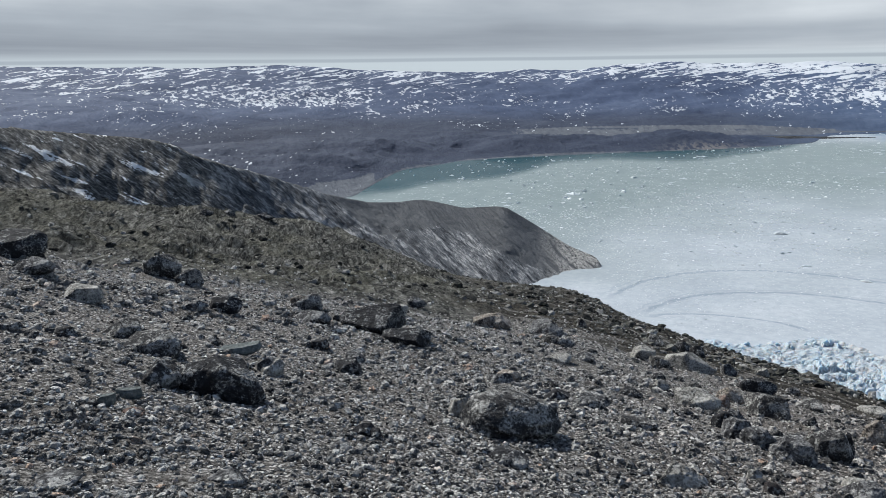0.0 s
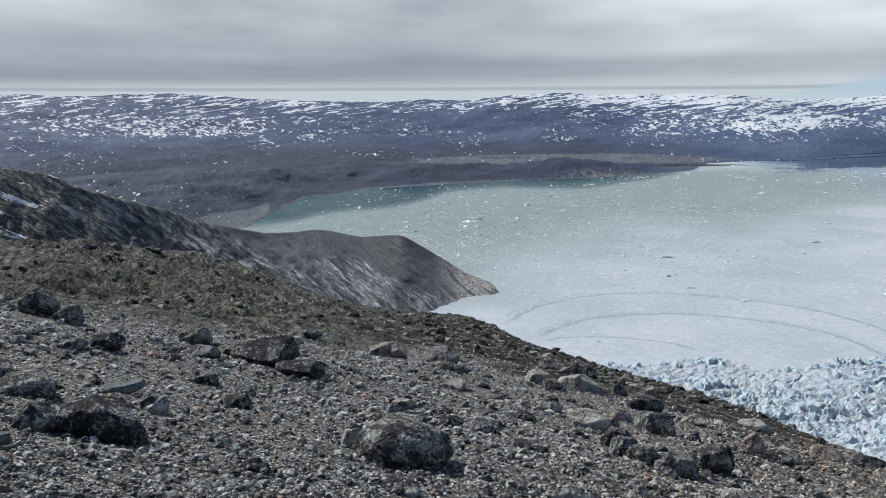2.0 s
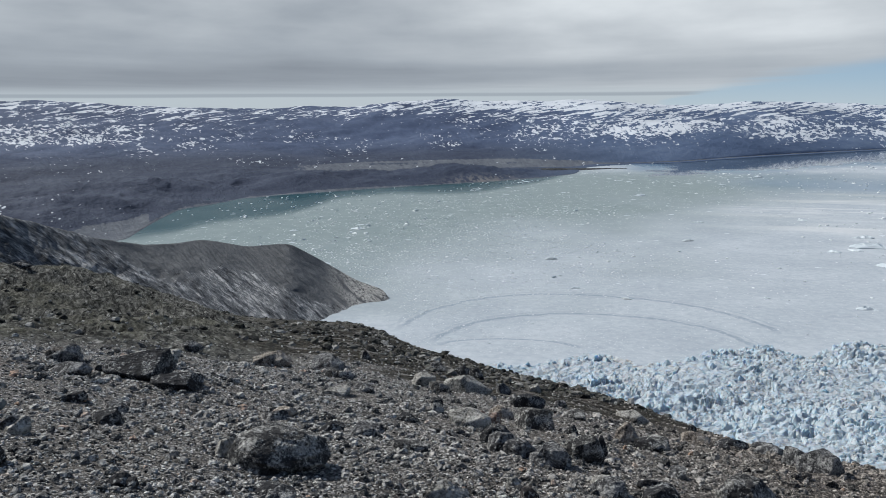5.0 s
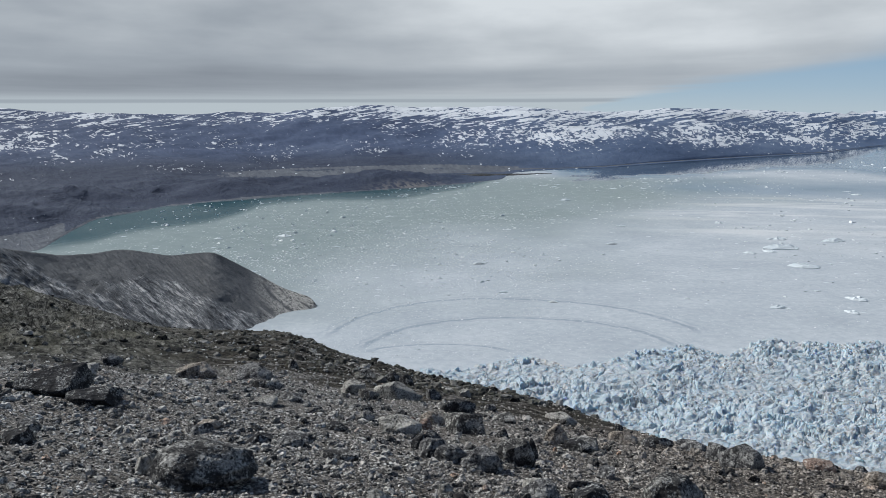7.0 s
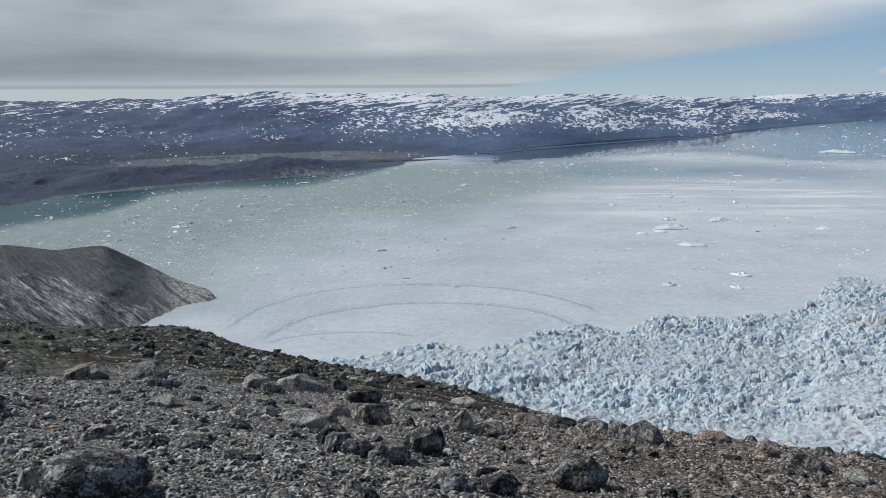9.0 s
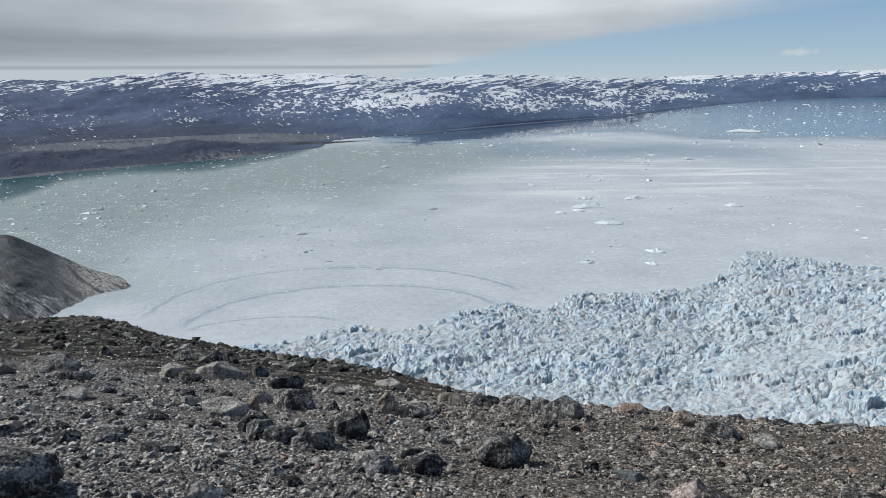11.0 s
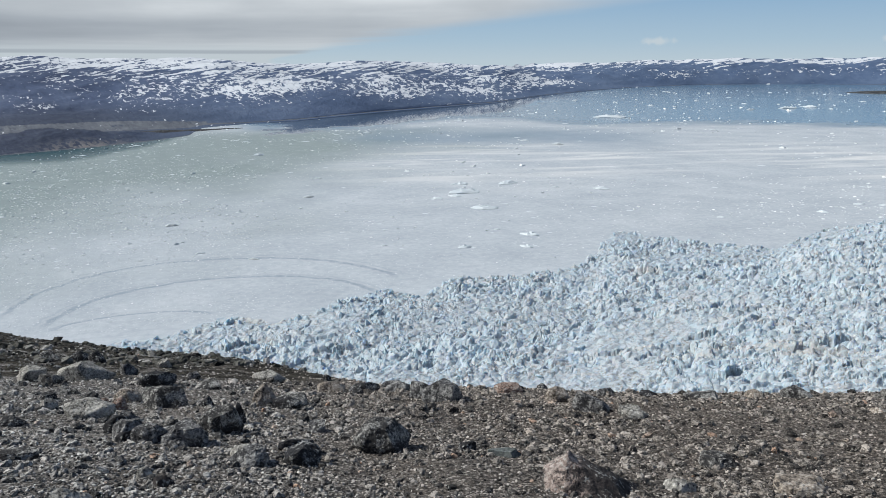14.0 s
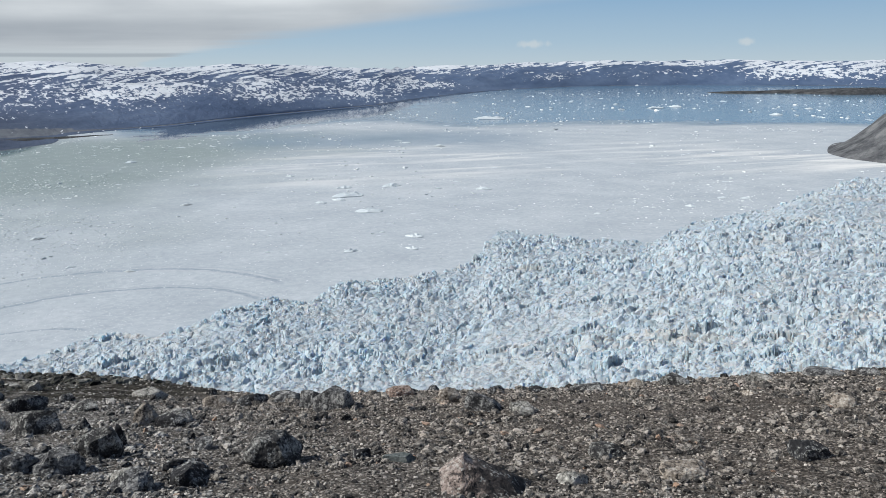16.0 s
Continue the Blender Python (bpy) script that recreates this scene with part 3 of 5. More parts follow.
# ---- building helpers ----
def mesh_from(name, verts, faces, material, smooth=False):
    """One mesh from numpy vertices and quads or triangles."""
    me = bpy.data.meshes.new(name)
    k = faces.shape[1]
    me.vertices.add(len(verts))
    me.vertices.foreach_set("co", np.ascontiguousarray(verts, dtype=np.float32).ravel())
    me.loops.add(faces.size)
    me.loops.foreach_set("vertex_index", np.ascontiguousarray(faces, dtype=np.int32).ravel())
    me.polygons.add(len(faces))
    me.polygons.foreach_set("loop_start", np.arange(0, faces.size, k, dtype=np.int32))
    me.update(calc_edges=True)
    me.polygons.foreach_set("use_smooth", np.full(len(faces), smooth))
    me.materials.append(material)
    return me


def mark(me, name, values):
    """A number at every vertex, for the material to read."""
    me.attributes.new(name, "FLOAT", "POINT").data.foreach_set("value", np.ascontiguousarray(values, dtype=np.float32).ravel())


def grid_faces(rows, cols):
    a = np.arange(rows * cols).reshape(rows, cols)
    return np.stack([a[:-1, :-1], a[1:, :-1], a[1:, 1:], a[:-1, 1:]], -1).reshape(-1, 4)


def fan(bearings, dists):
    """Plan places on rays at these bearings: dists is one row a bearing."""
    a = np.radians(bearings)[:, None]
    return dists * np.sin(a), dists * np.cos(a)


def sheet(name, x, y, z, material, smooth=True):
    verts = np.stack([x, y, z], -1).reshape(-1, 3)
    return mesh_from(name, verts, grid_faces(*x.shape), material, smooth)


def mark_view_angles(me, x, y, z):
    """Marks bearing and elevation seen from the eye, so patterns fit the camera's view."""
    mark(me, "view_bearing", np.degrees(np.arctan2(x, y)) * 25.0)
    mark(me, "view_elev", np.degrees(np.arctan2(z - EYE, np.hypot(x, y))) * 25.0)


def part(name, me, parent, label=""):
    ob = new(name, me)
    ob.parent = parent
    return tagged(ob, label) if label else ob


def turf_zone(x, y):
    """Where thin brown turf covers the stones, below the boulders and over the brow."""
    az, r = np.degrees(np.arctan2(x, y)), np.hypot(x, y)
    start = curve_of(az, [(-180, 60), (-30, 40), (-20, 24), (-10, 21), (0, 21), (8, 20), (14, 23), (20, 40), (180, 60)], 1.0)
    return step(r + 7 * fbm(x, y, 6, 4, 77), start, start + 4)


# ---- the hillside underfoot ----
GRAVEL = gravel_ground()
bearings = np.concatenate([np.arange(-180, -56, 3.1), np.arange(-56, 64, 0.19), np.arange(64, 180.1, 3.2)])
bearings[-1] = 180
steps_out = np.concatenate([[0.0], np.geomspace(0.35, 5, 24, endpoint=False), np.geomspace(5, 115, 230, endpoint=False), np.geomspace(115, 270, 22)])
hx, hy = fan(bearings, steps_out[None, :].repeat(len(bearings), 0))
hz = hill_height(hx, hy)
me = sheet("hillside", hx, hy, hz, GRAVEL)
haz, hr = np.degrees(np.arctan2(hx, hy)), np.hypot(hx, hy)
edge = hr + 9 * fbm(hx, hy, 8, 4, 71)
mark(me, "bedrock", step(edge, 19, 24) * (1 - step(haz + 8 * fbm(hx, hy, 6, 3, 72), -22, -14)))
mark(me, "turf", turf_zone(hx, hy))
tagged(new("ground_hillside", me), "stony grey-brown gravel hillside with lichen-covered bedrock", "hillside", kind="structure")

# ---- the ridge and moraine headland beyond the brow ----
RIDGE_CREST = [(-80, 300), (-60, 340), (-48, 380), (-40, 410), (-35, 440), (-30, 480), (-26, 520), (-22, 540), (-18, 530), (-15.9, 515), (-13.3, 520),
               (-11.3, 490), (-9.3, 465), (-8.6, 455), (-7, 450)]
RIDGE_SLOPE = [(-80, -0.01), (-60, -0.035), (-47.7, -0.0555), (-44, -0.064), (-40.7, -0.0708), (-38.3, -0.0785), (-37.3, -0.0907), (-34.5, -0.1086), (-32, -0.1228),
               (-30.1, -0.136), (-28.2, -0.147), (-25.5, -0.1565), (-23.5, -0.1565), (-21.9, -0.1542), (-21.2, -0.156), (-18.8, -0.166),
               (-15.9, -0.164), (-14.9, -0.1745), (-13.3, -0.1917), (-11.3, -0.2138), (-9.3, -0.2275), (-8.9, -0.24), (-8.4, -0.27), (-7, -0.3)]
RIDGE_FOOT = [(-80, 120), (-48, 150), (-30, 260), (-20, 350), (-14, 395), (-11.5, 422), (-10.1, 438), (-9, 452), (-7, 450)]
RIDGE_BACK = [(-80, 800), (-48, 760), (-30, 700), (-25, 690), (-22, 680), (-18, 640), (-13.3, 566), (-11.3, 525), (-9.3, 486), (-8.9, 465), (-7, 452)]
rb = np.arange(-66, -7.5, 0.11)
v = np.linspace(0, 1, 150)
foot, crest, back = curve_of(rb, RIDGE_FOOT, 0.4), curve_of(rb, RIDGE_CREST, 0.4), curve_of(rb, RIDGE_BACK, 0.4)
rs = np.where(v[None, :] < 0.7, foot[:, None] + (crest - foot)[:, None] * v[None, :] / 0.7, crest[:, None] + (back - crest)[:, None] * (v[None, :] - 0.7) / 0.3)
top = np.maximum(EYE + curve_of(rb, RIDGE_SLOPE, 0.3) * crest, -2.0)[:, None]
w = np.where(v < 0.7, v / 0.7, (v - 0.7) / 0.3)[None, :]
rx, ry = fan(rb, rs)
body = np.where(v[None, :] < 0.7, -2 + (top + 2) * (0.35 * w + 0.65 * np.clip(w, 0, 1) ** 1.5), -2 + (top + 2) * np.clip(1 - w, 0, 1) ** 1.3)
relief = fbm(rx, ry, 70, 7, 81, 0.56) * 11 + np.abs(fbm(rx + ry, (rx - ry) * 0.45, 22, 6, 85, 0.6)) * -7 + np.abs(fbm(rx, ry, 9, 4, 89, 0.6)) * -3.0
along_r, across_r = rb[:, None] * 25 * 0.766 + v[None, :] * 250 * 0.643, -rb[:, None] * 25 * 0.643 + v[None, :] * 250 * 0.766
relief = relief - np.abs(fbm(along_r * 0.4 + 25 * fbm(rx, ry, 60, 3, 87), across_r + 30 * fbm(rx, ry, 45, 3, 86), 42, 5, 88, 0.6)) * 5 + 0.6
relief = relief * (1 - 0.45 * step(rb, -28, -20))[:, None]
rz = body + relief * np.clip(top / 40, 0.08, 1) * np.where(v < 0.7, np.sin(np.pi * np.clip(v / 0.7, 0, 1)) ** 0.7 + 0.08, 0.5)[None, :]
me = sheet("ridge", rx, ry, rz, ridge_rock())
mark_view_angles(me, rx, ry, rz)
raz = np.degrees(np.arctan2(rx, ry))
hump_line = curve_of(rb, [(-66, 2.0), (-30, 1.2), (-26, 0.8), (-23, 0.62), (-20.5, 0.72), (-18, 0.62), (-15.5, 0.45), (-12, 0.3), (-7, 0.2)], 0.5)[:, None]
high = np.where(v[None, :] < 0.7, w, 2 - w)
mark(me, "scree", step(high + 0.25 * fbm(rx, ry, 60, 4, 92), hump_line - 0.1, hump_line + 0.12))
mark(me, "heath", (1 - step(raz + 10 * fbm(rx, ry, 80, 4, 93), -35, -28)) * 0.85)
mark(me, "snow", 1 - step(raz, -40, -36))
mark(me, "washed", step(raz, -14, -10.5) * (1 - step(rz + 5 * fbm(rx, ry, 30, 3, 94), 5, 14)))
tagged(new("ground_ridge", me), "dark rocky ridge and grey moraine headland running down to the ice", "ridge", kind="structure")

# ---- far shore and mountains ----
SHORE = [(-80, 500), (-60, 560), (-40, 650), (-30, 700), (-26.5, 735), (-25.4, 798), (-23.1, 931), (-21.1, 966), (-18.8, 1018), (-15.3, 1050), (-11.4, 1086), (-9.5, 1105),
         (-5.7, 1144), (-2.1, 1183), (1.4, 1246), (4.2, 1332), (4.8, 1478), (7.4, 1550), (11.3, 1621), (15, 1776), (18.7, 1944), (22.2, 2123),
         (25.2, 2306), (27.9, 2760), (31, 3200), (34, 3700), (38, 4150), (42, 4380), (45.8, 4480), (70, 4480)]
MOUNT_FOOT = [(-80, 900), (-40, 1000), (-20, 1400), (-10, 1560), (0, 1620), (4.5, 1560), (8, 1570), (11.3, 1640), (15, 1795), (18.7, 1962), (22.2, 2140), (25.2, 2325),
              (27.9, 2780), (31, 3215), (34, 3715), (38, 4165), (42, 4395), (45.8, 4495), (70, 4495)]
SKYLINE = [(-80, 0.6), (-47, 0.46), (-37.6, 0.34), (-30.5, 0.42), (-26, 0.1), (-19.2, -0.23), (-11.6, -0.34), (-7, -0.05), (-2.6, 0.15), (2, 0.0), (5.5, 0.09),
           (11.2, -0.18), (14.7, -0.05), (18.5, 0.0), (22, -0.3), (29.6, -0.13), (40.8, 0.11), (47.9, 0.14), (56.5, 0.09), (75, 0.3)]
mb = np.arange(-66, 70.1, 0.13)
shore, mfoot = curve_of(mb, SHORE, 0.25), curve_of(mb, MOUNT_FOOT, 0.5)
mfoot = np.maximum(mfoot, shore + 12)
sky = curve_of(mb, SKYLINE, 0.8)
n_low, n_high = 46, 120
u_low, u_high = np.linspace(0, 1, n_low, endpoint=False), np.linspace(0, 1, n_high)
r_low = (shore - 10)[:, None] + (mfoot - shore + 10)[:, None] * u_low[None, :]
r_top = np.minimum(mfoot * (1.75 + 0.3 * (1 - step(mb, -14, 2))), 4820)
r_high = mfoot[:, None] * (r_top / mfoot)[:, None] ** u_high[None, :]
r_all = np.concatenate([r_low, r_high], 1)
mx, my = fan(mb, r_all)
foot_z = 2.4 + 10 * (1 - step(mb, -20, -14)) + 10 * (1 - step(mb, -35, -20))
hills = np.clip(fbm(mx, my, 240, 5, 101) + 0.18, 0, 1) * 30 + fbm(mx, my, 60, 5, 105, 0.6) * 10
# the low dark promontory, with a river flat of grey sand behind it
PROMONTORY = [(-66, 0), (-24, 6), (-19, 20), (-16, 24), (-12.3, 14), (-8.6, 11.5), (-4.9, 15.5), (-2.2, 11), (-0.6, 7), (1.8, 1.2), (3, 0), (70, 0)]
beach = np.exp(-((mb + 27) / 3.2) ** 4)[:, None] * (1 - step(u_low, 0.12, 0.4))[None, :]
inland = np.sin(np.pi * np.clip(u_low, 0, 1))[None, :]
apart = step(mb, -19, -13)[:, None]
rise_low = step(u_low, 0.0, 0.3) * (1 - step(u_low, 0.34, 0.56))
hump = curve_of(mb, PROMONTORY, 0.5)[:, None] * rise_low[None, :] * (1 + 0.5 * fbm(mx[:, :n_low], my[:, :n_low], 90, 4, 109)) + fbm(mx[:, :n_low], my[:, :n_low], 40, 4, 106, 0.6) * 6 * rise_low[None, :] * (1 - step(mb, 0, 2))[:, None]
open_slope = foot_z[:, None] * u_low[None, :] ** 0.7 + hills[:, :n_low] * inland
river_flat = 1.2 * step(u_low, 0.0, 0.04)[None, :] + 1.6 * u_low[None, :] + hump
z_low = -0.8 + (open_slope * (1 - apart) + river_flat * apart) * (1 - 0.85 * beach) + 1.2 * beach * step(u_low, 0.0, 0.03)[None, :]
foot_el = np.degrees(np.arctan2(foot_z - EYE, mfoot))
climb = (0.86 * (1 - (1 - u_high) ** 1.9) + 0.14 * u_high)[None, :]
wave = fbm(mx[:, n_low:], my[:, n_low:], 620, 6, 111, 0.55)
ledge = fbm(mx[:, n_low:], my[:, n_low:], 170, 5, 115)
el = foot_el[:, None] + (sky - foot_el)[:, None] * climb
span = (sky - foot_el)[:, None]
el = el + (wave * 0.30 + ledge * 0.10) * span * np.sin(np.pi * np.clip(u_high, 0, 1))[None, :] ** 0.6
el = el + fbm(mx[:, n_low:], my[:, n_low:], 160, 4, 121) * 0.22 * step(u_high, 0.75, 1.0)[None, :]
z_high = EYE + r_high * np.tan(np.radians(el))
mz = np.concatenate([z_low, z_high], 1)
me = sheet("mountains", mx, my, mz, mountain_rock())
mark_view_angles(me, mx, my, mz)
frac = np.concatenate([np.zeros_like(r_low), np.clip((el - foot_el[:, None]) / span, 0, 1)], 1)
east = step(mb, -14, 0)[:, None]
snow_west = 0.17 + 0.2 * step(frac, 0.5, 0.72) + 0.1 * step(frac, 0.8, 0.98) + 0.1 * np.exp(-((frac - 0.5) / 0.08) ** 2)
snow_east = 0.19 + 0.16 * step(frac, 0.12, 0.4) + 0.13 * step(frac, 0.45, 0.75) + 0.15 * step(frac, 0.82, 0.97)
snow_east = snow_east - 0.08 * step(mb, 8, 14)[:, None] * (1 - step(frac, 0.7, 0.9))
snow = snow_west * (1 - east) + snow_east * east + 0.3 * fbm(mx, my, 420, 3, 135) * (1 - 0.7 * step(frac, 0.75, 0.95))
mark(me, "snow", np.where(frac > 0.01, snow, 0.0))
mark(me, "plateau", step(frac, 0.55, 0.8))
drifts = np.where(frac > 0.01, 0.84 - 0.2 * east * (frac < 0.2), 0.83) * (0.72 + 0.9 * fbm(mx, my, 300, 3, 137))
mark(me, "drifts", np.clip(drifts, 0, 0.85))
mark(me, "low", (1 - step(frac, 0.08, 0.42)) * (1 - 0.8 * step(mb, 4, 12)[:, None]))
# amount of painted haze in the rock colour, growing eastward
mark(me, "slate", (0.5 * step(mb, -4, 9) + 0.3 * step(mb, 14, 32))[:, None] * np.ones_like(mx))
flat_sand = step(u_low[None, :] + 0.12 * fbm(mx[:, :n_low], my[:, :n_low], 160, 3, 133), 0.5, 0.64) * step(mb, -17.5, -15)[:, None] * (0.5 + 0.3 * step(mb, -8, 0))[:, None]
beach_sand = 0.8 * (1 - step(u_low, 0.025, 0.07))[None, :] * (1 - 0.6 * step(mb, 3, 6))[:, None]
delta = step(mb, -31, -28)[:, None] * (1 - step(mb, -25.4, -24.6))[:, None] * (1 - step(u_low, 0.14, 0.24))[None, :]
mark(me, "sand", np.concatenate([np.clip(np.maximum(np.maximum(flat_sand, beach_sand), delta) * (1 + 0.7 * fbm(mx[:, :n_low], my[:, :n_low], 130, 4, 131)), 0, 1), 0.6 * (1 - step(frac[:, n_low:], 0.02, 0.06)) * apart * (1 - step(mb, 4, 8))[:, None]], 1))
mark(me, "gravel", np.concatenate([np.exp(-((mb + 2.5) / 2.2) ** 2)[:, None] * (1 - step(u_low, 0.06, 0.2))[None, :], np.zeros_like(r_high)], 1))
tagged(new("ground_mountains", me), "distant dark tundra mountains streaked with snow above the fjord shore", "mountain range", kind="structure")

# ---- the headland across the ice, and a low island ----
fb = np.arange(54.0, 72, 0.1)
f_foot = curve_of(fb, [(54.0, 1142), (54.3, 1132), (55.0, 1100), (55.9, 1066), (58, 1034), (62, 985), (72, 900)], 0.2)
f_el = curve_of(fb, [(54.0, -6.1), (54.3, -5.52), (55.0, -5.22), (55.8, -4.7), (56.9, -3.87), (57.7, -3.16), (60.5, -1.2), (72, 1.0)], 0.2)
f_crest = 1160 + 16 * (fb - 54)
q = np.linspace(0, 1, 60)
f_r = np.where(q[None, :] < 0.75, f_foot[:, None] + (f_crest - f_foot)[:, None] * q[None, :] / 0.75, f_crest[:, None] + 500 * (q[None, :] - 0.75))
fx, fy = fan(fb, f_r)
f_top = np.maximum(EYE + f_crest * np.tan(np.radians(f_el)), -0.9)[:, None]
f_z = np.where(q[None, :] < 0.75, -1 + (f_top + 1) * np.sin(np.clip(q[None, :] / 0.75, 0, 1) * np.pi / 2) ** 0.85, -1 + (f_top + 1) * (1 - (np.clip(q[None, :], 0.75, 1) - 0.75) / 0.25))
f_z = f_z + fbm(fx, fy, 60, 6, 231) * 12 * np.clip(f_top / 40, 0.05, 1) * np.sin(np.pi * q)[None, :]
me = sheet("headland", fx, fy, f_z, headland_rock(1.25))
tagged(new("ground_headland", me), "brown-grey rocky headland sloping into the brash ice", "headland", kind="structure")
lb = np.arange(47.2, 66, 0.2)
lq = np.linspace(0, 1, 14)
lx, ly = fan(lb, 3280 + 40 * np.sin(lb)[:, None] + 170 * lq[None, :] * np.ones((len(lb), 1)))
lz = -1 + (9 + 16 * step(lb, 47, 60)[:, None]) * np.sin(np.pi * lq)[None, :] ** 0.6 * step(lb, 47.2, 49)[:, None] + fbm(lx, ly, 120, 4, 241) * 8 * np.sin(np.pi * lq)[None, :]
me = sheet("island", lx, ly, lz, headland_rock(0.6))
tagged(new("ground_island", me), "low dark island far out on the fjord", "island", kind="structure")

sb = np.arange(0.5, 7.7, 0.08)
sq = np.linspace(0, 1, 12)
taper = (1 - step(sb, 2.0, 7.6))[:, None]
sx, sy = fan(sb, 1385 + 8.5 * sb[:, None] + 14 * fbm(sb * 20, sb * 0, 25, 3, 245)[:, None] + (3 + 34 * taper) * (sq[None, :] - 0.5) * 2)
sz = -0.8 + (1.2 + 2.6 * taper) * np.sin(np.pi * sq)[None, :] ** 0.7 + fbm(sx, sy, 30, 4, 247) * 1.6 * np.sin(np.pi * sq)[None, :]
me = sheet("spit", sx, sy, sz, headland_rock(0.45))
tagged(new("ground_spit", me), "low thin dark gravel spit reaching into the fjord", "spit", kind="structure")

# ---- the water ----
wb = np.concatenate([np.arange(-180, -30, 5), np.arange(-30, 66, 0.3), np.arange(66, 181, 5)])
wr = np.geomspace(60, 4930, 180)
wx, wy = fan(wb, wr[None, :].repeat(len(wb), 0))
waz, wd = np.degrees(np.arctan2(wx, wy)), np.hypot(wx, wy)
TEAL_EDGE = [(-40, 690), (-25.9, 736), (-23.9, 750), (-21, 800), (-17.3, 838), (-14.8, 890), (-12.4, 985), (-9, 1030), (-5, 1015), (-2.7, 1038), (1, 1140), (4, 1330)]
BLUE_EDGE = [(4, 1600), (8.9, 1385), (15, 1410), (20.2, 1560), (23, 1640), (26, 1640), (31.7, 1490), (40, 1560), (51.3, 1629), (70, 1640)]
ripple = fbm(wx, wy, 110, 5, 251)
flats = fbm(wx * 0.3 + wy * 0.1, wy, 60, 4, 255)
teal = step(wd + 30 * ripple, curve_of(waz, TEAL_EDGE, 0.6) - 22, curve_of(waz, TEAL_EDGE, 0.6) + 40) * (1 - step(waz, 2.5, 4.5))
blue = step(wd + 90 * flats, curve_of(waz, BLUE_EDGE, 0.8) - 70, curve_of(waz, BLUE_EDGE, 0.8) + 110) * step(waz, 5, 9)
veil = 0.5 * np.exp(-((wd - 1250 - 80 * ripple) / 130) ** 2) * step(waz, 12, 18) * (1 - step(waz, 30, 40))
milk = step(-0.62 * wx + 0.55 * wy + 120 * ripple, 215, 500) * (1 - step(wd, 1250, 1500))
# the band where white glare is painted on the pack
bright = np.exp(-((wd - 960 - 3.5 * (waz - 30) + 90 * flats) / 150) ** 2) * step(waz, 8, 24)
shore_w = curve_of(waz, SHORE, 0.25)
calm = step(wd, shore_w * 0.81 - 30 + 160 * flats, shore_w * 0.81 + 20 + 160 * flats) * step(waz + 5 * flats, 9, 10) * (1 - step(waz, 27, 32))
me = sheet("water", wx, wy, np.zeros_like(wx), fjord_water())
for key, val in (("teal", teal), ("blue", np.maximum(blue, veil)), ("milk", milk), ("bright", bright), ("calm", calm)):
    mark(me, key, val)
tagged(new("water_fjord", me), "fjord water choked with pale packed brash ice", "fjord", kind="structure")

# ---- the glacier ----
FRONT = [(-14, 285), (-4, 310), (-1.3, 323), (0.8, 325), (5.5, 338), (8.9, 328), (11.6, 336), (14.4, 354), (17.6, 370), (20, 364), (22.5, 389), (26.5, 397), (30, 414),
         (32, 442), (33.1, 505), (34.3, 516), (37.7, 496), (41.4, 497), (44.2, 497), (46.5, 550), (48.2, 578), (49.8, 596), (51.8, 642),
         (54.5, 737), (56.3, 822), (60, 880), (75, 900)]


def cell_field(x, y, size, seed):
    """Nearest of scattered seeds: its random numbers, the offset from it and the gap to the next one."""
    gx, gy = np.floor(x / size), np.floor(y / size)
    d1, d2 = np.full(x.shape, 1e9), np.full(x.shape, 1e9)
    rnd, ox, oy = np.zeros(x.shape), np.zeros(x.shape), np.zeros(x.shape)
    for i in (-1, 0, 1):
        for j in (-1, 0, 1):
            cx, cy = gx + i, gy + j
            px, py = (cx + lattice(cx, cy, seed)) * size, (cy + lattice(cx, cy, seed + 1)) * size
            d = np.hypot(x - px, y - py)
            closer = d < d1
            d2 = np.where(closer, d1, np.minimum(d2, d))
            rnd = np.where(closer, lattice(cx, cy, seed + 2), rnd)
            ox, oy = np.where(closer, x - px, ox), np.where(closer, y - py, oy)
            d1 = np.where(closer, d, d1)
    return rnd, ox, oy, d2 - d1


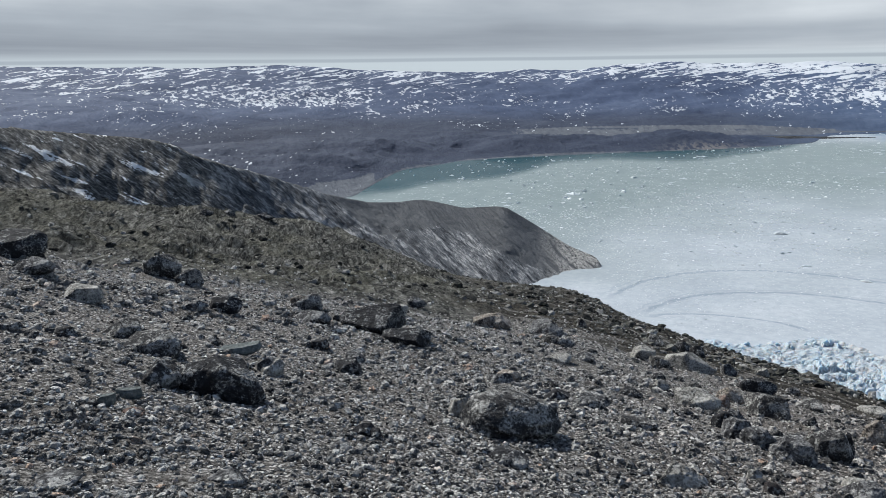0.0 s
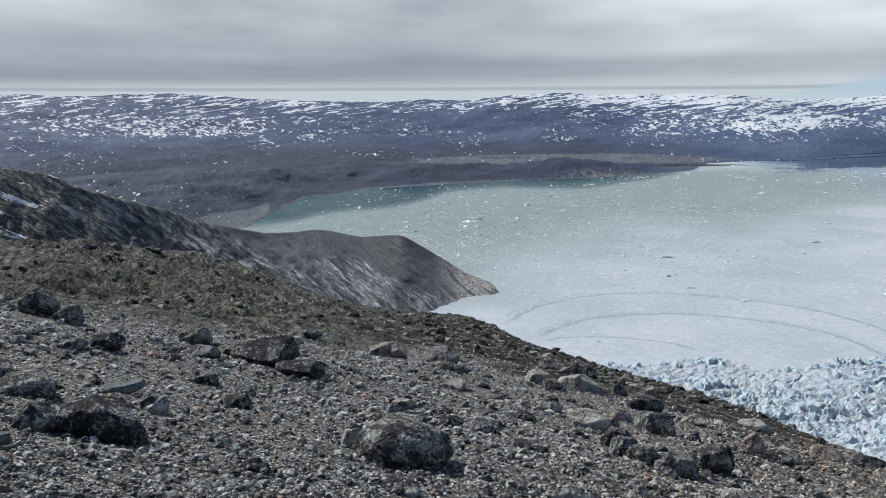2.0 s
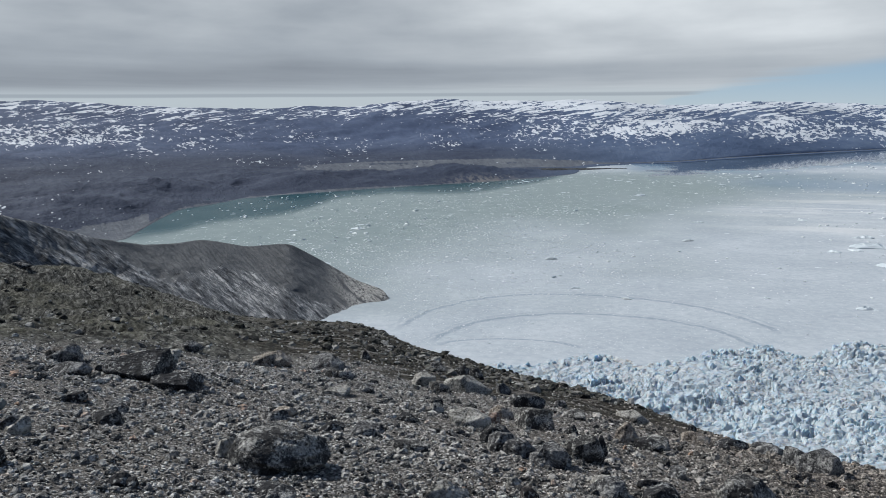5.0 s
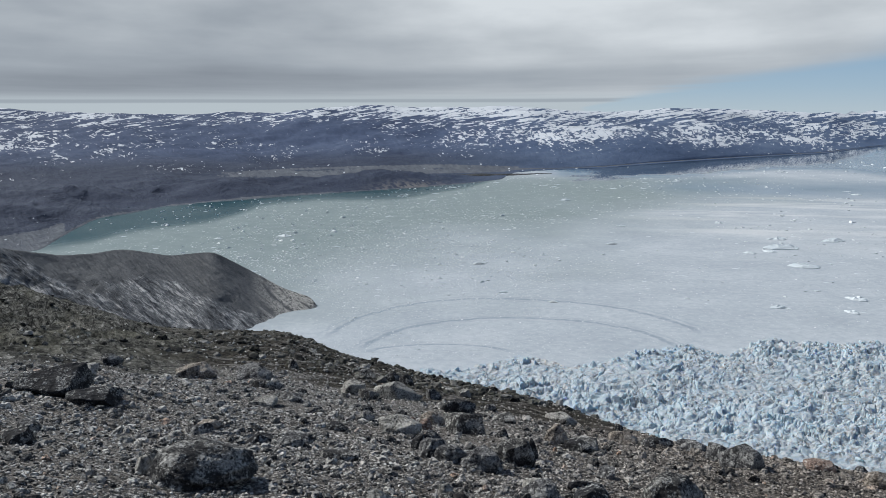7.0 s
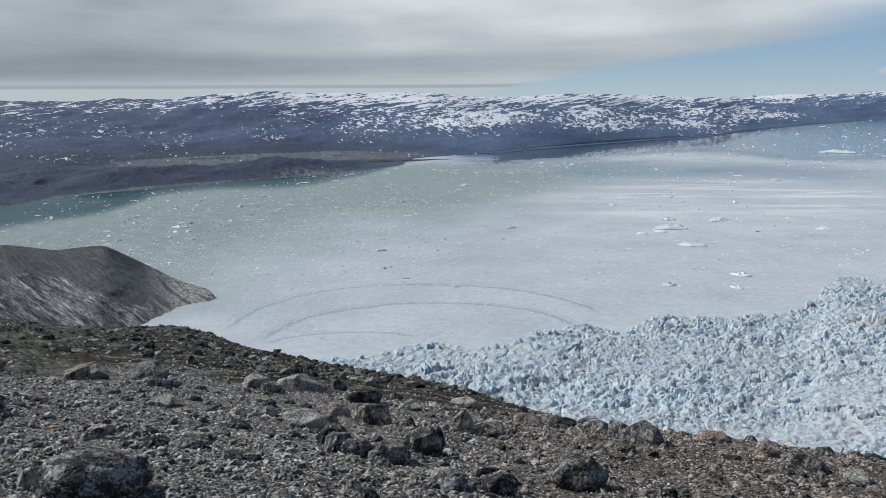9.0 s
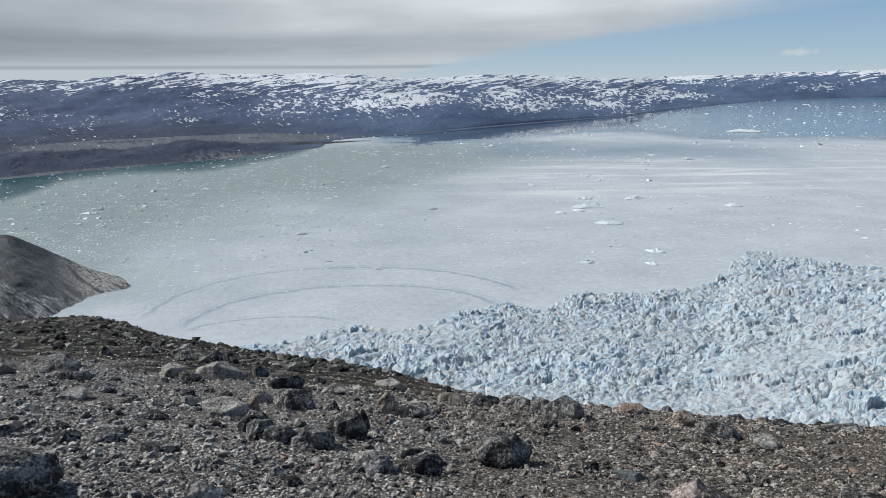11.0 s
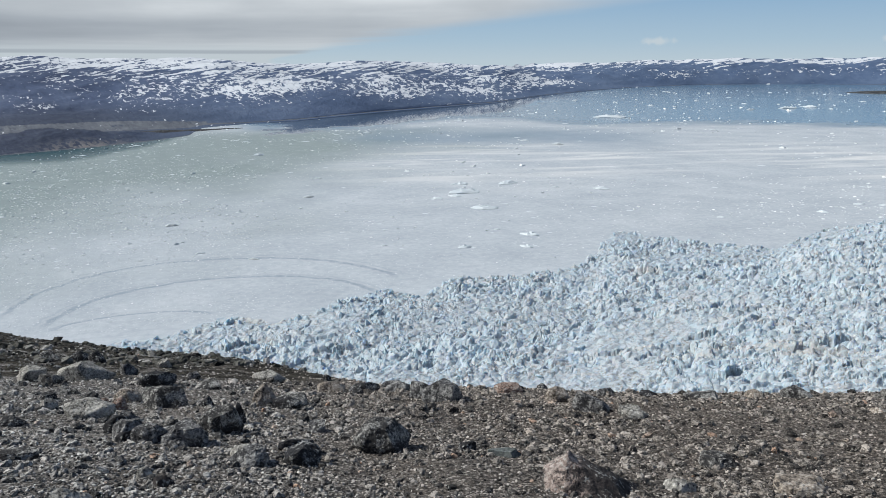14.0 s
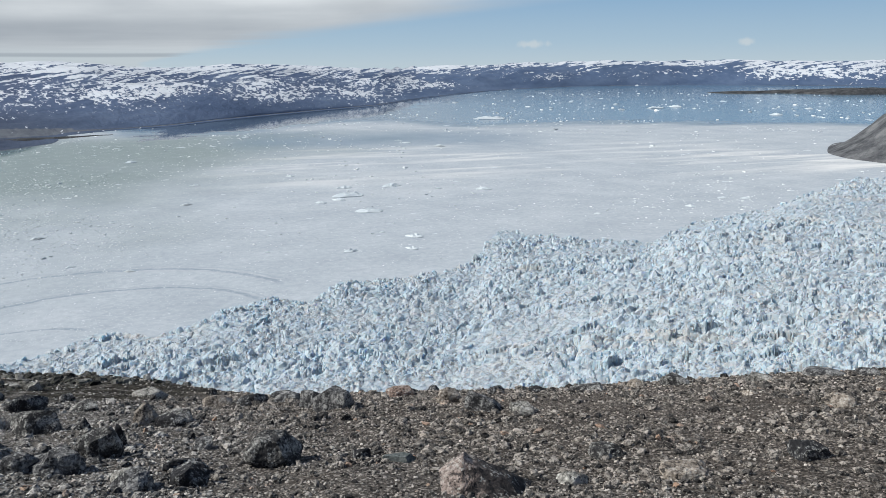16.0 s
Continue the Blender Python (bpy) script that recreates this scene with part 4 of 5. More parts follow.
def glacier_height(x, y):
    az, r = np.degrees(np.arctan2(x, y)), np.hypot(x, y)
    front = curve_of(az, FRONT, 0.3)
    into = front + 8 * fbm(x, y, 18, 3, 141) - r
    wx_, wy_ = x + 5 * fbm(x, y, 14, 3, 145), y + 5 * fbm(x, y, 14, 3, 149)
    ca, sa = math.cos(-0.5), math.sin(-0.5)
    p, q = wx_ * ca + wy_ * sa, (-wx_ * sa + wy_ * ca) * 1.9
    n0, ox0, oy0, gap0 = cell_field(p, q * 0.8, 14.0, 150)
    n1, ox, oy, gap = cell_field(p, q, 4.8, 160)
    n2, ox2, oy2, gap2 = cell_field(p + 0.3 * q, q, 2.5, 170)
    tip0, tip1 = lattice(np.floor(n0 * 9973), np.floor(n0 * 7919), 3) - 0.5, lattice(np.floor(n1 * 9973), np.floor(n1 * 7919), 5) - 0.5
    block = (n0 - 0.5) * 1.8 + (n0 - 0.5) * 0.4 * ox0 + tip0 * 0.45 * oy0
    spire = (0.15 + n1 ** 2) * 1.45 * np.clip(1 - np.hypot(ox + tip1 * 1.2, oy) / 3.1, 0, 1) ** 0.8
    chip = (0.15 + n2 ** 3) * 1.1 * np.clip(1 - np.hypot(ox2, oy2) / 1.6, 0, 1)
    tilt = (n1 - 0.5) * 0.3 * ox + tip1 * 0.36 * oy
    crack = -0.6 * (1 - step(gap0, 0.0, 1.2)) - 0.45 * (1 - step(gap, 0.0, 0.5)) * (n1 > 0.4)
    lively = np.clip(0.62 + 1.9 * fbm(x + 0.5 * y, 2.2 * y, 60, 4, 185) + 0.25 * step(az, 32, 44) + 0.3 * step(az, 44, 50), 0.15, 1.35)
    base = 5.6 + 0.018 * np.clip(into, 0, 200) + 9 * step(az, 30, 50) * step(into, 0, 120) + fbm(x, y, 90, 3, 181) * 6
    z = base + (block * 0.6 + spire + chip + tilt * 0.8 + crack) * lively + fbm(x, y, 2.4, 3, 191) * 0.95
    return np.where(into < 0, -2.5, np.maximum(z, -1.0))


GLACIER = glacier_ice()
gb = np.arange(-5, 62, 0.075)
gr = np.geomspace(222, 905, 560)
keep_r = gr[None, :].repeat(len(gb), 0)
gx_, gy_ = fan(gb, keep_r)
gz = glacier_height(gx_, gy_)
above = grid_faces(*gx_.shape)
above = above[gz.ravel()[above].max(1) > -2.4]
used, above = np.unique(above, return_inverse=True)
me = mesh_from("glacier_surface", np.stack([gx_, gy_, gz], -1).reshape(-1, 3)[used], above.reshape(-1, 4), GLACIER)
glacier = tagged(new("glacier"), "crevassed blue-white glacier tongue of jagged ice towers", "glacier", kind="structure")
part("ice_surface", me, glacier)


def blade(seed):
    """A leaning, faceted tower of ice, one metre wide."""
    rng = np.random.RandomState(seed)
    bm = bmesh.new()
    rings, n = [], 7
    lean = rng.uniform(-0.35, 0.35, 2)
    for k, (h, w) in enumerate(((-0.5, 0.62), (0.3, 0.55), (0.8, 0.42), (1.15, 0.2))):
        rings.append([bm.verts.new((math.cos(6.283 * i / n) * w * rng.uniform(0.65, 1.2) + lean[0] * h, math.sin(6.283 * i / n) * w * 0.62 * rng.uniform(0.65, 1.2) + lean[1] * h,
                                    h + rng.uniform(-0.14, 0.14) * (k > 0))) for i in range(n)])
    for a, b in zip(rings, rings[1:]):
        for i in range(n):
            bm.faces.new((a[i], a[(i + 1) % n], b[(i + 1) % n], b[i]))
    tip = bm.verts.new((lean[0] * 1.3, lean[1] * 1.3, 1.32))
    for i in range(n):
        bm.faces.new((rings[-1][i], rings[-1][(i + 1) % n], tip))
    me = bpy.data.meshes.new("serac")
    bm.to_mesh(me)
    bm.free()
    me.materials.append(GLACIER)
    return me


blades = [blade(300 + k) for k in range(10)]
rng = np.random.RandomState(7)
for k in range(290):
    a = rng.uniform(-3, 58)
    f = float(curve_of(np.array([a]), FRONT, 0.3)[0])
    d = f - 3 - (rng.uniform(0, 6) if k % 2 else rng.uniform(6, 150))
    d = max(d, 232.0)
    x, y = d * math.sin(radians(a)), d * math.cos(radians(a))
    s = rng.uniform(1.2, 2.7) * (0.8 if a < 10 else 1.0)
    ob = part("serac", blades[k % 10], glacier)
    z = float(glacier_height(np.array([x]), np.array([y]))[0])
    ob.matrix_local = Matrix.LocRotScale((x, y, max(z, 1.0) - 0.4), Euler((0, 0, rng.uniform(0, 6.28))), (s * 1.3, s * 1.1, s * rng.uniform(0.45, 0.85)))
ob = part("serac", blades[3], glacier)
ob.matrix_local = Matrix.LocRotScale((33.2, 330, 3.6), Euler((0, 0, 0.4)), (3.6, 3.0, 3.2))
ob = part("serac", blades[6], glacier)
ob.matrix_local = Matrix.LocRotScale((36.6, 332, 3.6), Euler((0, 0, 1.4)), (4.4, 3.4, 3.0))


# ---- ice afloat ----
BERG = berg_ice()


def berg_mesh(seed):
    rng = np.random.RandomState(seed)
    bm = bmesh.new()
    n, rings = 11, []
    out = rng.uniform(0.75, 1.15, n)
    for h, w in ((-0.12, 1.0), (0.05, 1.0), (0.16, 0.72), (0.24, 0.35)):
        rings.append([bm.verts.new((0.5 * out[i] * w * math.cos(6.283 * i / n), 0.34 * out[i] * w * math.sin(6.283 * i / n),
                                    h * rng.uniform(0.6, 1.5) if h > 0 else h)) for i in range(n)])
    for a, b in zip(rings, rings[1:]):
        for i in range(n):
            bm.faces.new((a[i], a[(i + 1) % n], b[(i + 1) % n], b[i]))
    bm.faces.new(rings[-1])
    me = bpy.data.meshes.new("iceberg")
    bm.to_mesh(me)
    bm.free()
    me.materials.append(BERG)
    return me


berg_kinds = [berg_mesh(400 + k) for k in range(9)]
berg_count = 0


def iceberg(x, y, width, flat=1.0):
    global berg_count
    ob = new("iceberg", berg_kinds[berg_count % 9])
    berg_count += 1
    big = "large" if width > 20 else "small"
    tagged(ob, big + " pale ice floe frozen among brash on the fjord", "iceberg", "icebergs on the fjord")
    turn = math.atan2(-x, y) + 0.5 * math.sin(berg_count * 2.4)
    ob.matrix_basis = Matrix.LocRotScale((x, y, 0.0), Euler((0, 0, turn)), (width * 1.05, width * 0.9, width * 0.46 * flat))


iceberg(151, 1006, 15.3)
iceberg(-142, 722, 12.6)
iceberg(273, 647, 30.0, 0.7)
iceberg(256, 567, 22.3, 0.7)
iceberg(242, 466, 12.4)
iceberg(363, 1266, 16.2)
iceberg(-133, 558, 6.0)
iceberg(26, 584, 9.7)
iceberg(37, 490, 6.2)
iceberg(64, 463, 6.5)
iceberg(140, 670, 10.4)
iceberg(-197, 709, 8.1)
iceberg(77, 618, 6.0)
iceberg(286, 691, 15.4)
iceberg(256, 629, 12.2)
iceberg(331, 682, 15.6)
iceberg(144, 470, 4.1)
iceberg(-88, 662, 7.4)
iceberg(-52, 636, 4.4)
iceberg(271, 793, 9.2)
iceberg(931, 1440, 70.1, 0.5)
iceberg(-2, 533, 4.4)
iceberg(224, 435, 8.9)
iceberg(359, 644, 7.1)
iceberg(392, 619, 13.1)
iceberg(399, 469, 6.8)
iceberg(1497, 1556, 44.1, 0.7)
iceberg(1585, 1573, 33.4)
iceberg(536, 473, 8.8)
iceberg(326, 677, 13.4)
iceberg(238, 623, 10.1)
iceberg(171, 777, 9.8)
iceberg(536, 1054, 12.9)
iceberg(552, 985, 15.4)
iceberg(905, 1099, 13.6)
iceberg(1275, 1795, 15.0)
iceberg(1540, 1951, 15.2)
iceberg(1240, 2119, 16.7)
iceberg(1554, 1769, 14.4)
iceberg(189, 447, 10.2)
iceberg(101, 664, 4.6)
iceberg(229, 489, 5.2)
iceberg(551, 462, 7.9)
iceberg(483, 458, 9.2)
iceberg(1377, 1546, 19.7)
iceberg(1786, 1327, 18.2)
iceberg(1517, 1208, 26.4)

rng = np.random.RandomState(21)
for k in range(300):
    a, e = rng.uniform(-23, 58), rng.uniform(1.9, 13)
    d = EYE / math.tan(radians(e))
    lim = float(curve_of(np.array([a]), SHORE, 0.25)[0])
    if d > lim - 40 or d < float(curve_of(np.array([a]), FRONT, 0.3)[0]) + 25 or (a < -8 and d < float(curve_of(np.array([a]), RIDGE_BACK, 0.4)[0]) + 20):
        continue
    iceberg(d * math.sin(radians(a)), d * math.cos(radians(a)), d * rng.uniform(0.003, 0.009), 0.4)


def scatter_brash(count, seed):
    """Small floes and growlers, too many to count."""
    rng = np.random.RandomState(seed)
    a, e = rng.uniform(-25, 59, count), rng.uniform(0, 1, count)
    e = 1.75 + 15.5 * e ** 0.8
    d = EYE / np.tan(np.radians(e))
    ok = (d < curve_of(a, SHORE, 0.25) - 6) & (d > curve_of(a, FRONT, 0.3) + 4) & ~((a < -8) & (d < curve_of(a, RIDGE_BACK, 0.4) + 5))
    ok &= (a < 8) | (a > 30) | (d < 0.8 * curve_of(a, SHORE, 0.25)) | (rng.uniform(0, 1, count) < 0.12)
    x, y = d * np.sin(np.radians(a)), d * np.cos(np.radians(a))
    clump = fbm(x, y, 120, 4, 201) - 0.14 + 1.7 * np.exp(-((a + 4) / 8) ** 2 - ((d - 590) / 150) ** 2)
    open_water = (a < -7) & (d > 640)
    ok &= (rng.uniform(-0.35, 0.45, count) < clump) & (~open_water | (rng.uniform(0, 1, count) < 0.35)) & ((a < 8) | (d > 1300) | (rng.uniform(0, 1, count) < 0.45))
    x, y, d, open_water = x[ok], y[ok], d[ok], open_water[ok]
    n = len(x)
    size = np.where(open_water, 1.5, 1.0) * d * (0.00055 + 0.00045 * step(d, 380, 700)) * rng.lognormal(0, 0.45, n)
    k = 6
    ang = np.arange(k) * 2 * np.pi / k
    rad = rng.uniform(0.6, 1.2, (n, k)) * size[:, None]
    tw, st = rng.uniform(0, 3.14, n), rng.uniform(0.5, 0.9, n)
    px, py = rad * np.cos(ang), rad * np.sin(ang) * st[:, None]
    qx = px * np.cos(tw)[:, None] - py * np.sin(tw)[:, None] + x[:, None]
    qy = px * np.sin(tw)[:, None] + py * np.cos(tw)[:, None] + y[:, None]
    low = np.stack([qx, qy, np.full_like(qx, -0.05)], -1)
    cx, cy = qx.mean(1, keepdims=True), qy.mean(1, keepdims=True)
    high = np.stack([cx + (qx - cx) * 0.7, cy + (qy - cy) * 0.7, (size * 0.32)[:, None] * rng.uniform(0.5, 1.3, (n, k))], -1)
    verts = np.concatenate([low, high], 1).reshape(-1, 3)
    i = np.arange(k)
    side = np.stack([i, (i + 1) % k, k + (i + 1) % k, k + i], -1)
    lid = np.array([[k, k + 1, k + 2, k + 3], [k, k + 3, k + 4, k + 5]])
    one = np.concatenate([side, lid])
    return verts, (one[None] + (np.arange(n) * 2 * k)[:, None, None]).reshape(-1, 4)


bv, bf = scatter_brash(52000, 5)
tagged(new("brash_ice", mesh_from("brash_ice", bv, bf, brash_ice())), "scattered small white brash ice floating on the fjord", "brash ice", kind="stuff")

# ---- boulders on the hillside ----
STONE = {k: boulder_stone(k) for k in TONES}
WORDS = {"black": "dark lichen-blackened angular boulder lying on the gravel", "slate": "grey slate-coloured boulder half sunk in the gravel",
         "mottled": "grey boulder mottled with black and white lichen", "pale": "pale grey lichen-crusted boulder on the gravel slope",
         "tan": "tan weathered boulder resting on the gravel slope", "rust": "small rust-coloured stone lying on the gravel",
         "pink": "large pinkish granite boulder with its shaded side painted dark", "green": "flat smooth greenish-grey stone slab on the gravel"}


def boulder(x, y, width, height, tone, seed, skew=0.0):
    """A broken, worn stone: a ball cut by planes, then roughened."""
    rng = np.random.RandomState(1000 + seed)
    bm = bmesh.new()
    bmesh.ops.create_icosphere(bm, subdivisions=6 if width > 0.7 and math.hypot(x, y) < 9 else 5 if width > 0.4 and math.hypot(x, y) < 13 else 4, radius=1.0)
    co = np.array([v.co for v in bm.verts])
    co /= ((np.abs(co) ** 3.4).sum(1) ** (1 / 3.4))[:, None]
    co = co @ np.array(Euler((rng.uniform(-0.35, 0.35), rng.uniform(-0.35, 0.35), rng.uniform(0, 3.1))).to_matrix()).T
    if tone == "green":
        co[:, 2] = np.minimum(co[:, 2], 0.3 + 0.05 * co[:, 0])
    for k in range(4 if tone == "green" else 8):
        nrm = rng.normal(size=3)
        nrm[2] = abs(nrm[2]) * 0.8
        nrm /= np.linalg.norm(nrm)
        over = np.maximum(co @ nrm - rng.uniform(0.55, 0.95), 0)
        co -= over[:, None] * nrm
    off = rng.uniform(0, 50, 3)
    bumps = np.array([noise.fractal(Vector(c * 1.3 + off), 1.1, 2.1, 5) for c in co])
    crag = np.array([abs(noise.fractal(Vector(c * 2.2 - off), 1.1, 2.0, 4)) for c in co])
    co *= (1 + (0.02 if tone == "green" else 0.05) * bumps - (0.0 if tone == "green" else 0.09) * crag)[:, None]
    lo, hi = co.min(0), co.max(0)
    co = (co - (lo + hi) / 2) / (hi - lo)
    width, height = width * 0.94, height * 0.84
    up = height * 1.28
    if skew:
        # a wedge: the top falls away on one side of a blunt peak
        fall = np.clip((co[:, 0] + 0.3) / 0.7, 0, 1) ** 0.65
        co[:, 2] = (co[:, 2] + 0.5) * np.clip(1 - skew * fall, 0.12, 1) - 0.5
    co *= np.array([width, width * (0.42 if tone == "green" else rng.uniform(0.65, 0.95)), up])
    for vtx, c in zip(bm.verts, co):
        vtx.co = c
    for f in bm.faces:
        f.smooth = True
    me = bpy.data.meshes.new("boulder")
    bm.to_mesh(me)
    bm.free()
    me.materials.append(STONE[tone])
    ob = tagged(new("boulder" if width > 0.28 else "stone", me), WORDS[tone], "boulder", "boulders on the hillside")
    a = math.atan2(-x, y)
    # the foot given is the near edge; the middle lies half a depth behind it
    r = math.hypot(x, y)
    k = 1 + 0.3 * width / r
    z = float(hill_height(np.array([x * k]), np.array([y * k]))[0])
    ob.matrix_basis = Matrix.LocRotScale((x * k, y * k, z + height * 0.36), Euler((0, 0, a + rng.uniform(-0.35, 0.35))), None)


boulder(-4.27, 5.47, 0.82, 0.46, "black", 205)
boulder(-4.68, 5.21, 0.40, 0.27, "mottled", 1)
boulder(-5.52, 7.50, 0.61, 0.12, "green", 2)
boulder(-5.71, 6.26, 0.69, 0.24, "mottled", 3)
boulder(-5.82, 11.74, 1.24, 0.50, "black", 4)
boulder(-5.18, 11.65, 0.94, 0.41, "black", 5, 0.5)
boulder(-6.88, 11.57, 0.72, 0.25, "slate", 6)
boulder(-2.16, 6.88, 1.06, 0.43, "mottled", 211)
boulder(-2.73, 7.07, 0.29, 0.25, "pale", 8)
boulder(-4.74, 19.66, 1.01, 0.47, "slate", 9)
boulder(-6.10, 19.44, 1.07, 0.44, "tan", 10)
boulder(-2.51, 21.64, 0.77, 0.47, "pale", 11)
boulder(-1.25, 21.21, 1.49, 0.63, "pale", 12)
boulder(-1.96, 20.53, 0.61, 0.32, "mottled", 13)
boulder(-0.27, 23.18, 0.51, 0.40, "slate", 14)
boulder(-2.85, 29.56, 0.78, 0.46, "mottled", 15)
boulder(-1.96, 30.48, 0.90, 0.47, "black", 16)
boulder(-0.72, 12.81, 0.77, 0.37, "pale", 17)
boulder(-0.16, 9.94, 0.42, 0.32, "slate", 18)
boulder(0.40, 14.40, 0.82, 0.48, "mottled", 19)
boulder(1.03, 11.27, 0.69, 0.51, "mottled", 20)
boulder(2.09, 14.26, 0.50, 0.53, "tan", 21)
boulder(3.44, 22.73, 1.06, 0.36, "pale", 22)
boulder(2.42, 13.80, 0.55, 0.29, "black", 23)
boulder(4.70, 20.30, 0.82, 0.33, "tan", 24)
boulder(5.52, 19.99, 0.97, 0.33, "black", 25)
boulder(5.99, 18.52, 0.73, 0.25, "slate", 26)
boulder(5.16, 13.31, 0.82, 0.48, "slate", 27)
boulder(5.59, 24.71, 0.30, 0.24, "black", 28)
boulder(-0.60, 6.80, 0.46, 0.23, "pale", 29)
boulder(0.46, 9.38, 0.58, 0.24, "slate", 30)
boulder(2.75, 9.07, 0.83, 0.48, "mottled", 31)
boulder(4.01, 8.31, 0.43, 0.10, "green", 32)
boulder(3.99, 6.12, 1.3, 0.84, "pink", 33, 0.95)
boulder(5.38, 14.63, 0.88, 0.39, "slate", 34)
boulder(7.71, 15.73, 0.65, 0.25, "rust", 35)
boulder(7.80, 13.67, 0.56, 0.39, "tan", 36)
boulder(7.28, 11.55, 0.77, 0.45, "slate", 37, 0.5)
boulder(7.65, 10.92, 0.54, 0.23, "pale", 38)
boulder(6.37, 19.43, 0.42, 0.22, "black", 39)
boulder(5.48, 19.97, 0.68, 0.23, "black", 40)
boulder(9.33, 14.33, 0.41, 0.21, "slate", 41)
boulder(10.16, 13.94, 0.43, 0.13, "black", 42)
boulder(11.16, 13.48, 0.78, 0.14, "mottled", 43)
boulder(12.65, 13.52, 0.44, 0.20, "tan", 44)
boulder(1.64, 8.48, 0.47, 0.28, "black", 45)
boulder(1.01, 8.74, 0.28, 0.18, "pale", 46)
boulder(0.40, 9.45, 0.65, 0.25, "slate", 47)
boulder(-0.17, 11.13, 0.38, 0.35, "slate", 48)
boulder(-0.67, 14.99, 0.37, 0.16, "rust", 49)
boulder(10.81, 7.29, 0.55, 0.24, "tan", 50)
boulder(7.34, 5.32, 0.48, 0.21, "black", 51)
boulder(5.99, 6.96, 0.41, 0.16, "mottled", 52)
boulder(13.50, 13.12, 0.77, 0.29, "mottled", 53)
boulder(15.12, 12.15, 0.65, 0.27, "pale", 54)
boulder(18.04, 12.47, 1.15, 0.23, "slate", 55)
boulder(18.59, 11.68, 0.67, 0.25, "slate", 56)
boulder(5.86, 5.62, 0.55, 0.15, "tan", 57)
boulder(4.97, 6.30, 0.39, 0.13, "pale", 58)
boulder(11.21, 9.18, 0.42, 0.11, "tan", 59)
boulder(-11.62, 13.68, 0.83, 0.61, "mottled", 60)
boulder(-10.89, 13.58, 0.61, 0.41, "slate", 61)
boulder(-6.58, 6.84, 0.50, 0.21, "mottled", 62)
boulder(-7.54, 10.07, 0.50, 0.26, "mottled", 63)
boulder(-7.70, 9.63, 0.37, 0.15, "slate", 64)
boulder(-7.59, 12.59, 0.63, 0.31, "tan", 65)
boulder(-8.48, 8.29, 0.63, 0.24, "pale", 66)
boulder(-12.12, 10.53, 1.12, 0.54, "black", 67)
boulder(-9.71, 8.64, 0.63, 0.27, "slate", 68)
boulder(-40.71, 54.40, 1.24, 0.60, "black", 69)
boulder(-47.64, 67.57, 1.16, 0.73, "slate", 70)
boulder(-38.08, 58.91, 1.67, 0.52, "black", 71)
boulder(-4.09, 4.19, 0.17, 0.06, "rust", 72)
boulder(-4.45, 4.56, 0.21, 0.09, "green", 73)
boulder(-4.32, 4.19, 0.15, 0.09, "green", 74)
boulder(-3.44, 2.86, 0.36, 0.05, "slate", 75)
boulder(-2.95, 3.62, 0.24, 0.08, "slate", 76)
boulder(-4.77, 6.96, 0.30, 0.17, "pale", 77)
boulder(-2.92, 5.51, 0.16, 0.08, "black", 78)
boulder(-1.90, 5.96, 0.34, 0.11, "slate", 79)
boulder(-9.64, 22.79, 0.78, 0.34, "slate", 80)
boulder(-7.10, 15.49, 0.61, 0.28, "pale", 81)
boulder(-5.25, 27.53, 0.41, 0.38, "mottled", 82)
boulder(-0.25, 15.61, 0.65, 0.37, "tan", 83)
boulder(-1.38, 13.94, 0.31, 0.22, "pale", 84)
boulder(-6.63, 6.15, 0.25, 0.13, "black", 85)
boulder(-6.99, 5.81, 0.25, 0.09, "slate", 86)
boulder(-5.92, 12.57, 0.30, 0.15, "mottled", 87)
boulder(-3.35, 11.08, 0.37, 0.14, "tan", 88)
boulder(-1.96, 10.29, 0.47, 0.15, "slate", 89)
boulder(-3.88, 9.41, 0.22, 0.11, "pale", 90)
boulder(-1.25, 9.26, 0.48, 0.17, "mottled", 91)
boulder(-2.96, 15.24, 0.45, 0.19, "slate", 92)
boulder(-3.35, 14.43, 0.65, 0.16, "pale", 93)
boulder(-2.98, 25.29, 0.55, 0.27, "mottled", 94)
boulder(1.44, 18.81, 0.64, 0.26, "mottled", 95)
boulder(2.62, 14.72, 0.78, 0.26, "mottled", 96)
boulder(-6.88, 15.00, 0.47, 0.27, "pale", 97)
boulder(-6.09, 12.59, 0.50, 0.21, "black", 98)
boulder(-6.22, 19.37, 0.88, 0.37, "tan", 99)
boulder(-1.64, 16.24, 0.36, 0.18, "black", 100)
boulder(8.90, 16.39, 0.31, 0.17, "slate", 101)
boulder(5.98, 6.92, 0.48, 0.17, "mottled", 102)
boulder(7.80, 11.08, 0.52, 0.17, "pale", 103)
boulder(0.11, 9.57, 0.50, 0.25, "slate", 104)
boulder(3.81, 8.97, 0.25, 0.15, "black", 105)
boulder(-0.34, 14.40, 0.28, 0.23, "rust", 107)
boulder(-0.30, 11.11, 0.38, 0.31, "black", 108)
boulder(-0.18, 9.79, 0.25, 0.17, "black", 109)
boulder(0.40, 19.42, 0.87, 0.46, "black", 110)
boulder(-1.43, 30.10, 0.66, 0.51, "black", 111)
boulder(1.06, 14.20, 0.30, 0.20, "black", 112)
boulder(0.48, 9.43, 0.51, 0.31, "slate", 113)
boulder(1.41, 12.37, 0.23, 0.40, "black", 114)
boulder(2.38, 14.05, 0.43, 0.27, "black", 115)
boulder(1.31, 21.94, 0.42, 0.24, "slate", 116)
boulder(2.27, 10.74, 0.30, 0.18, "slate", 117)
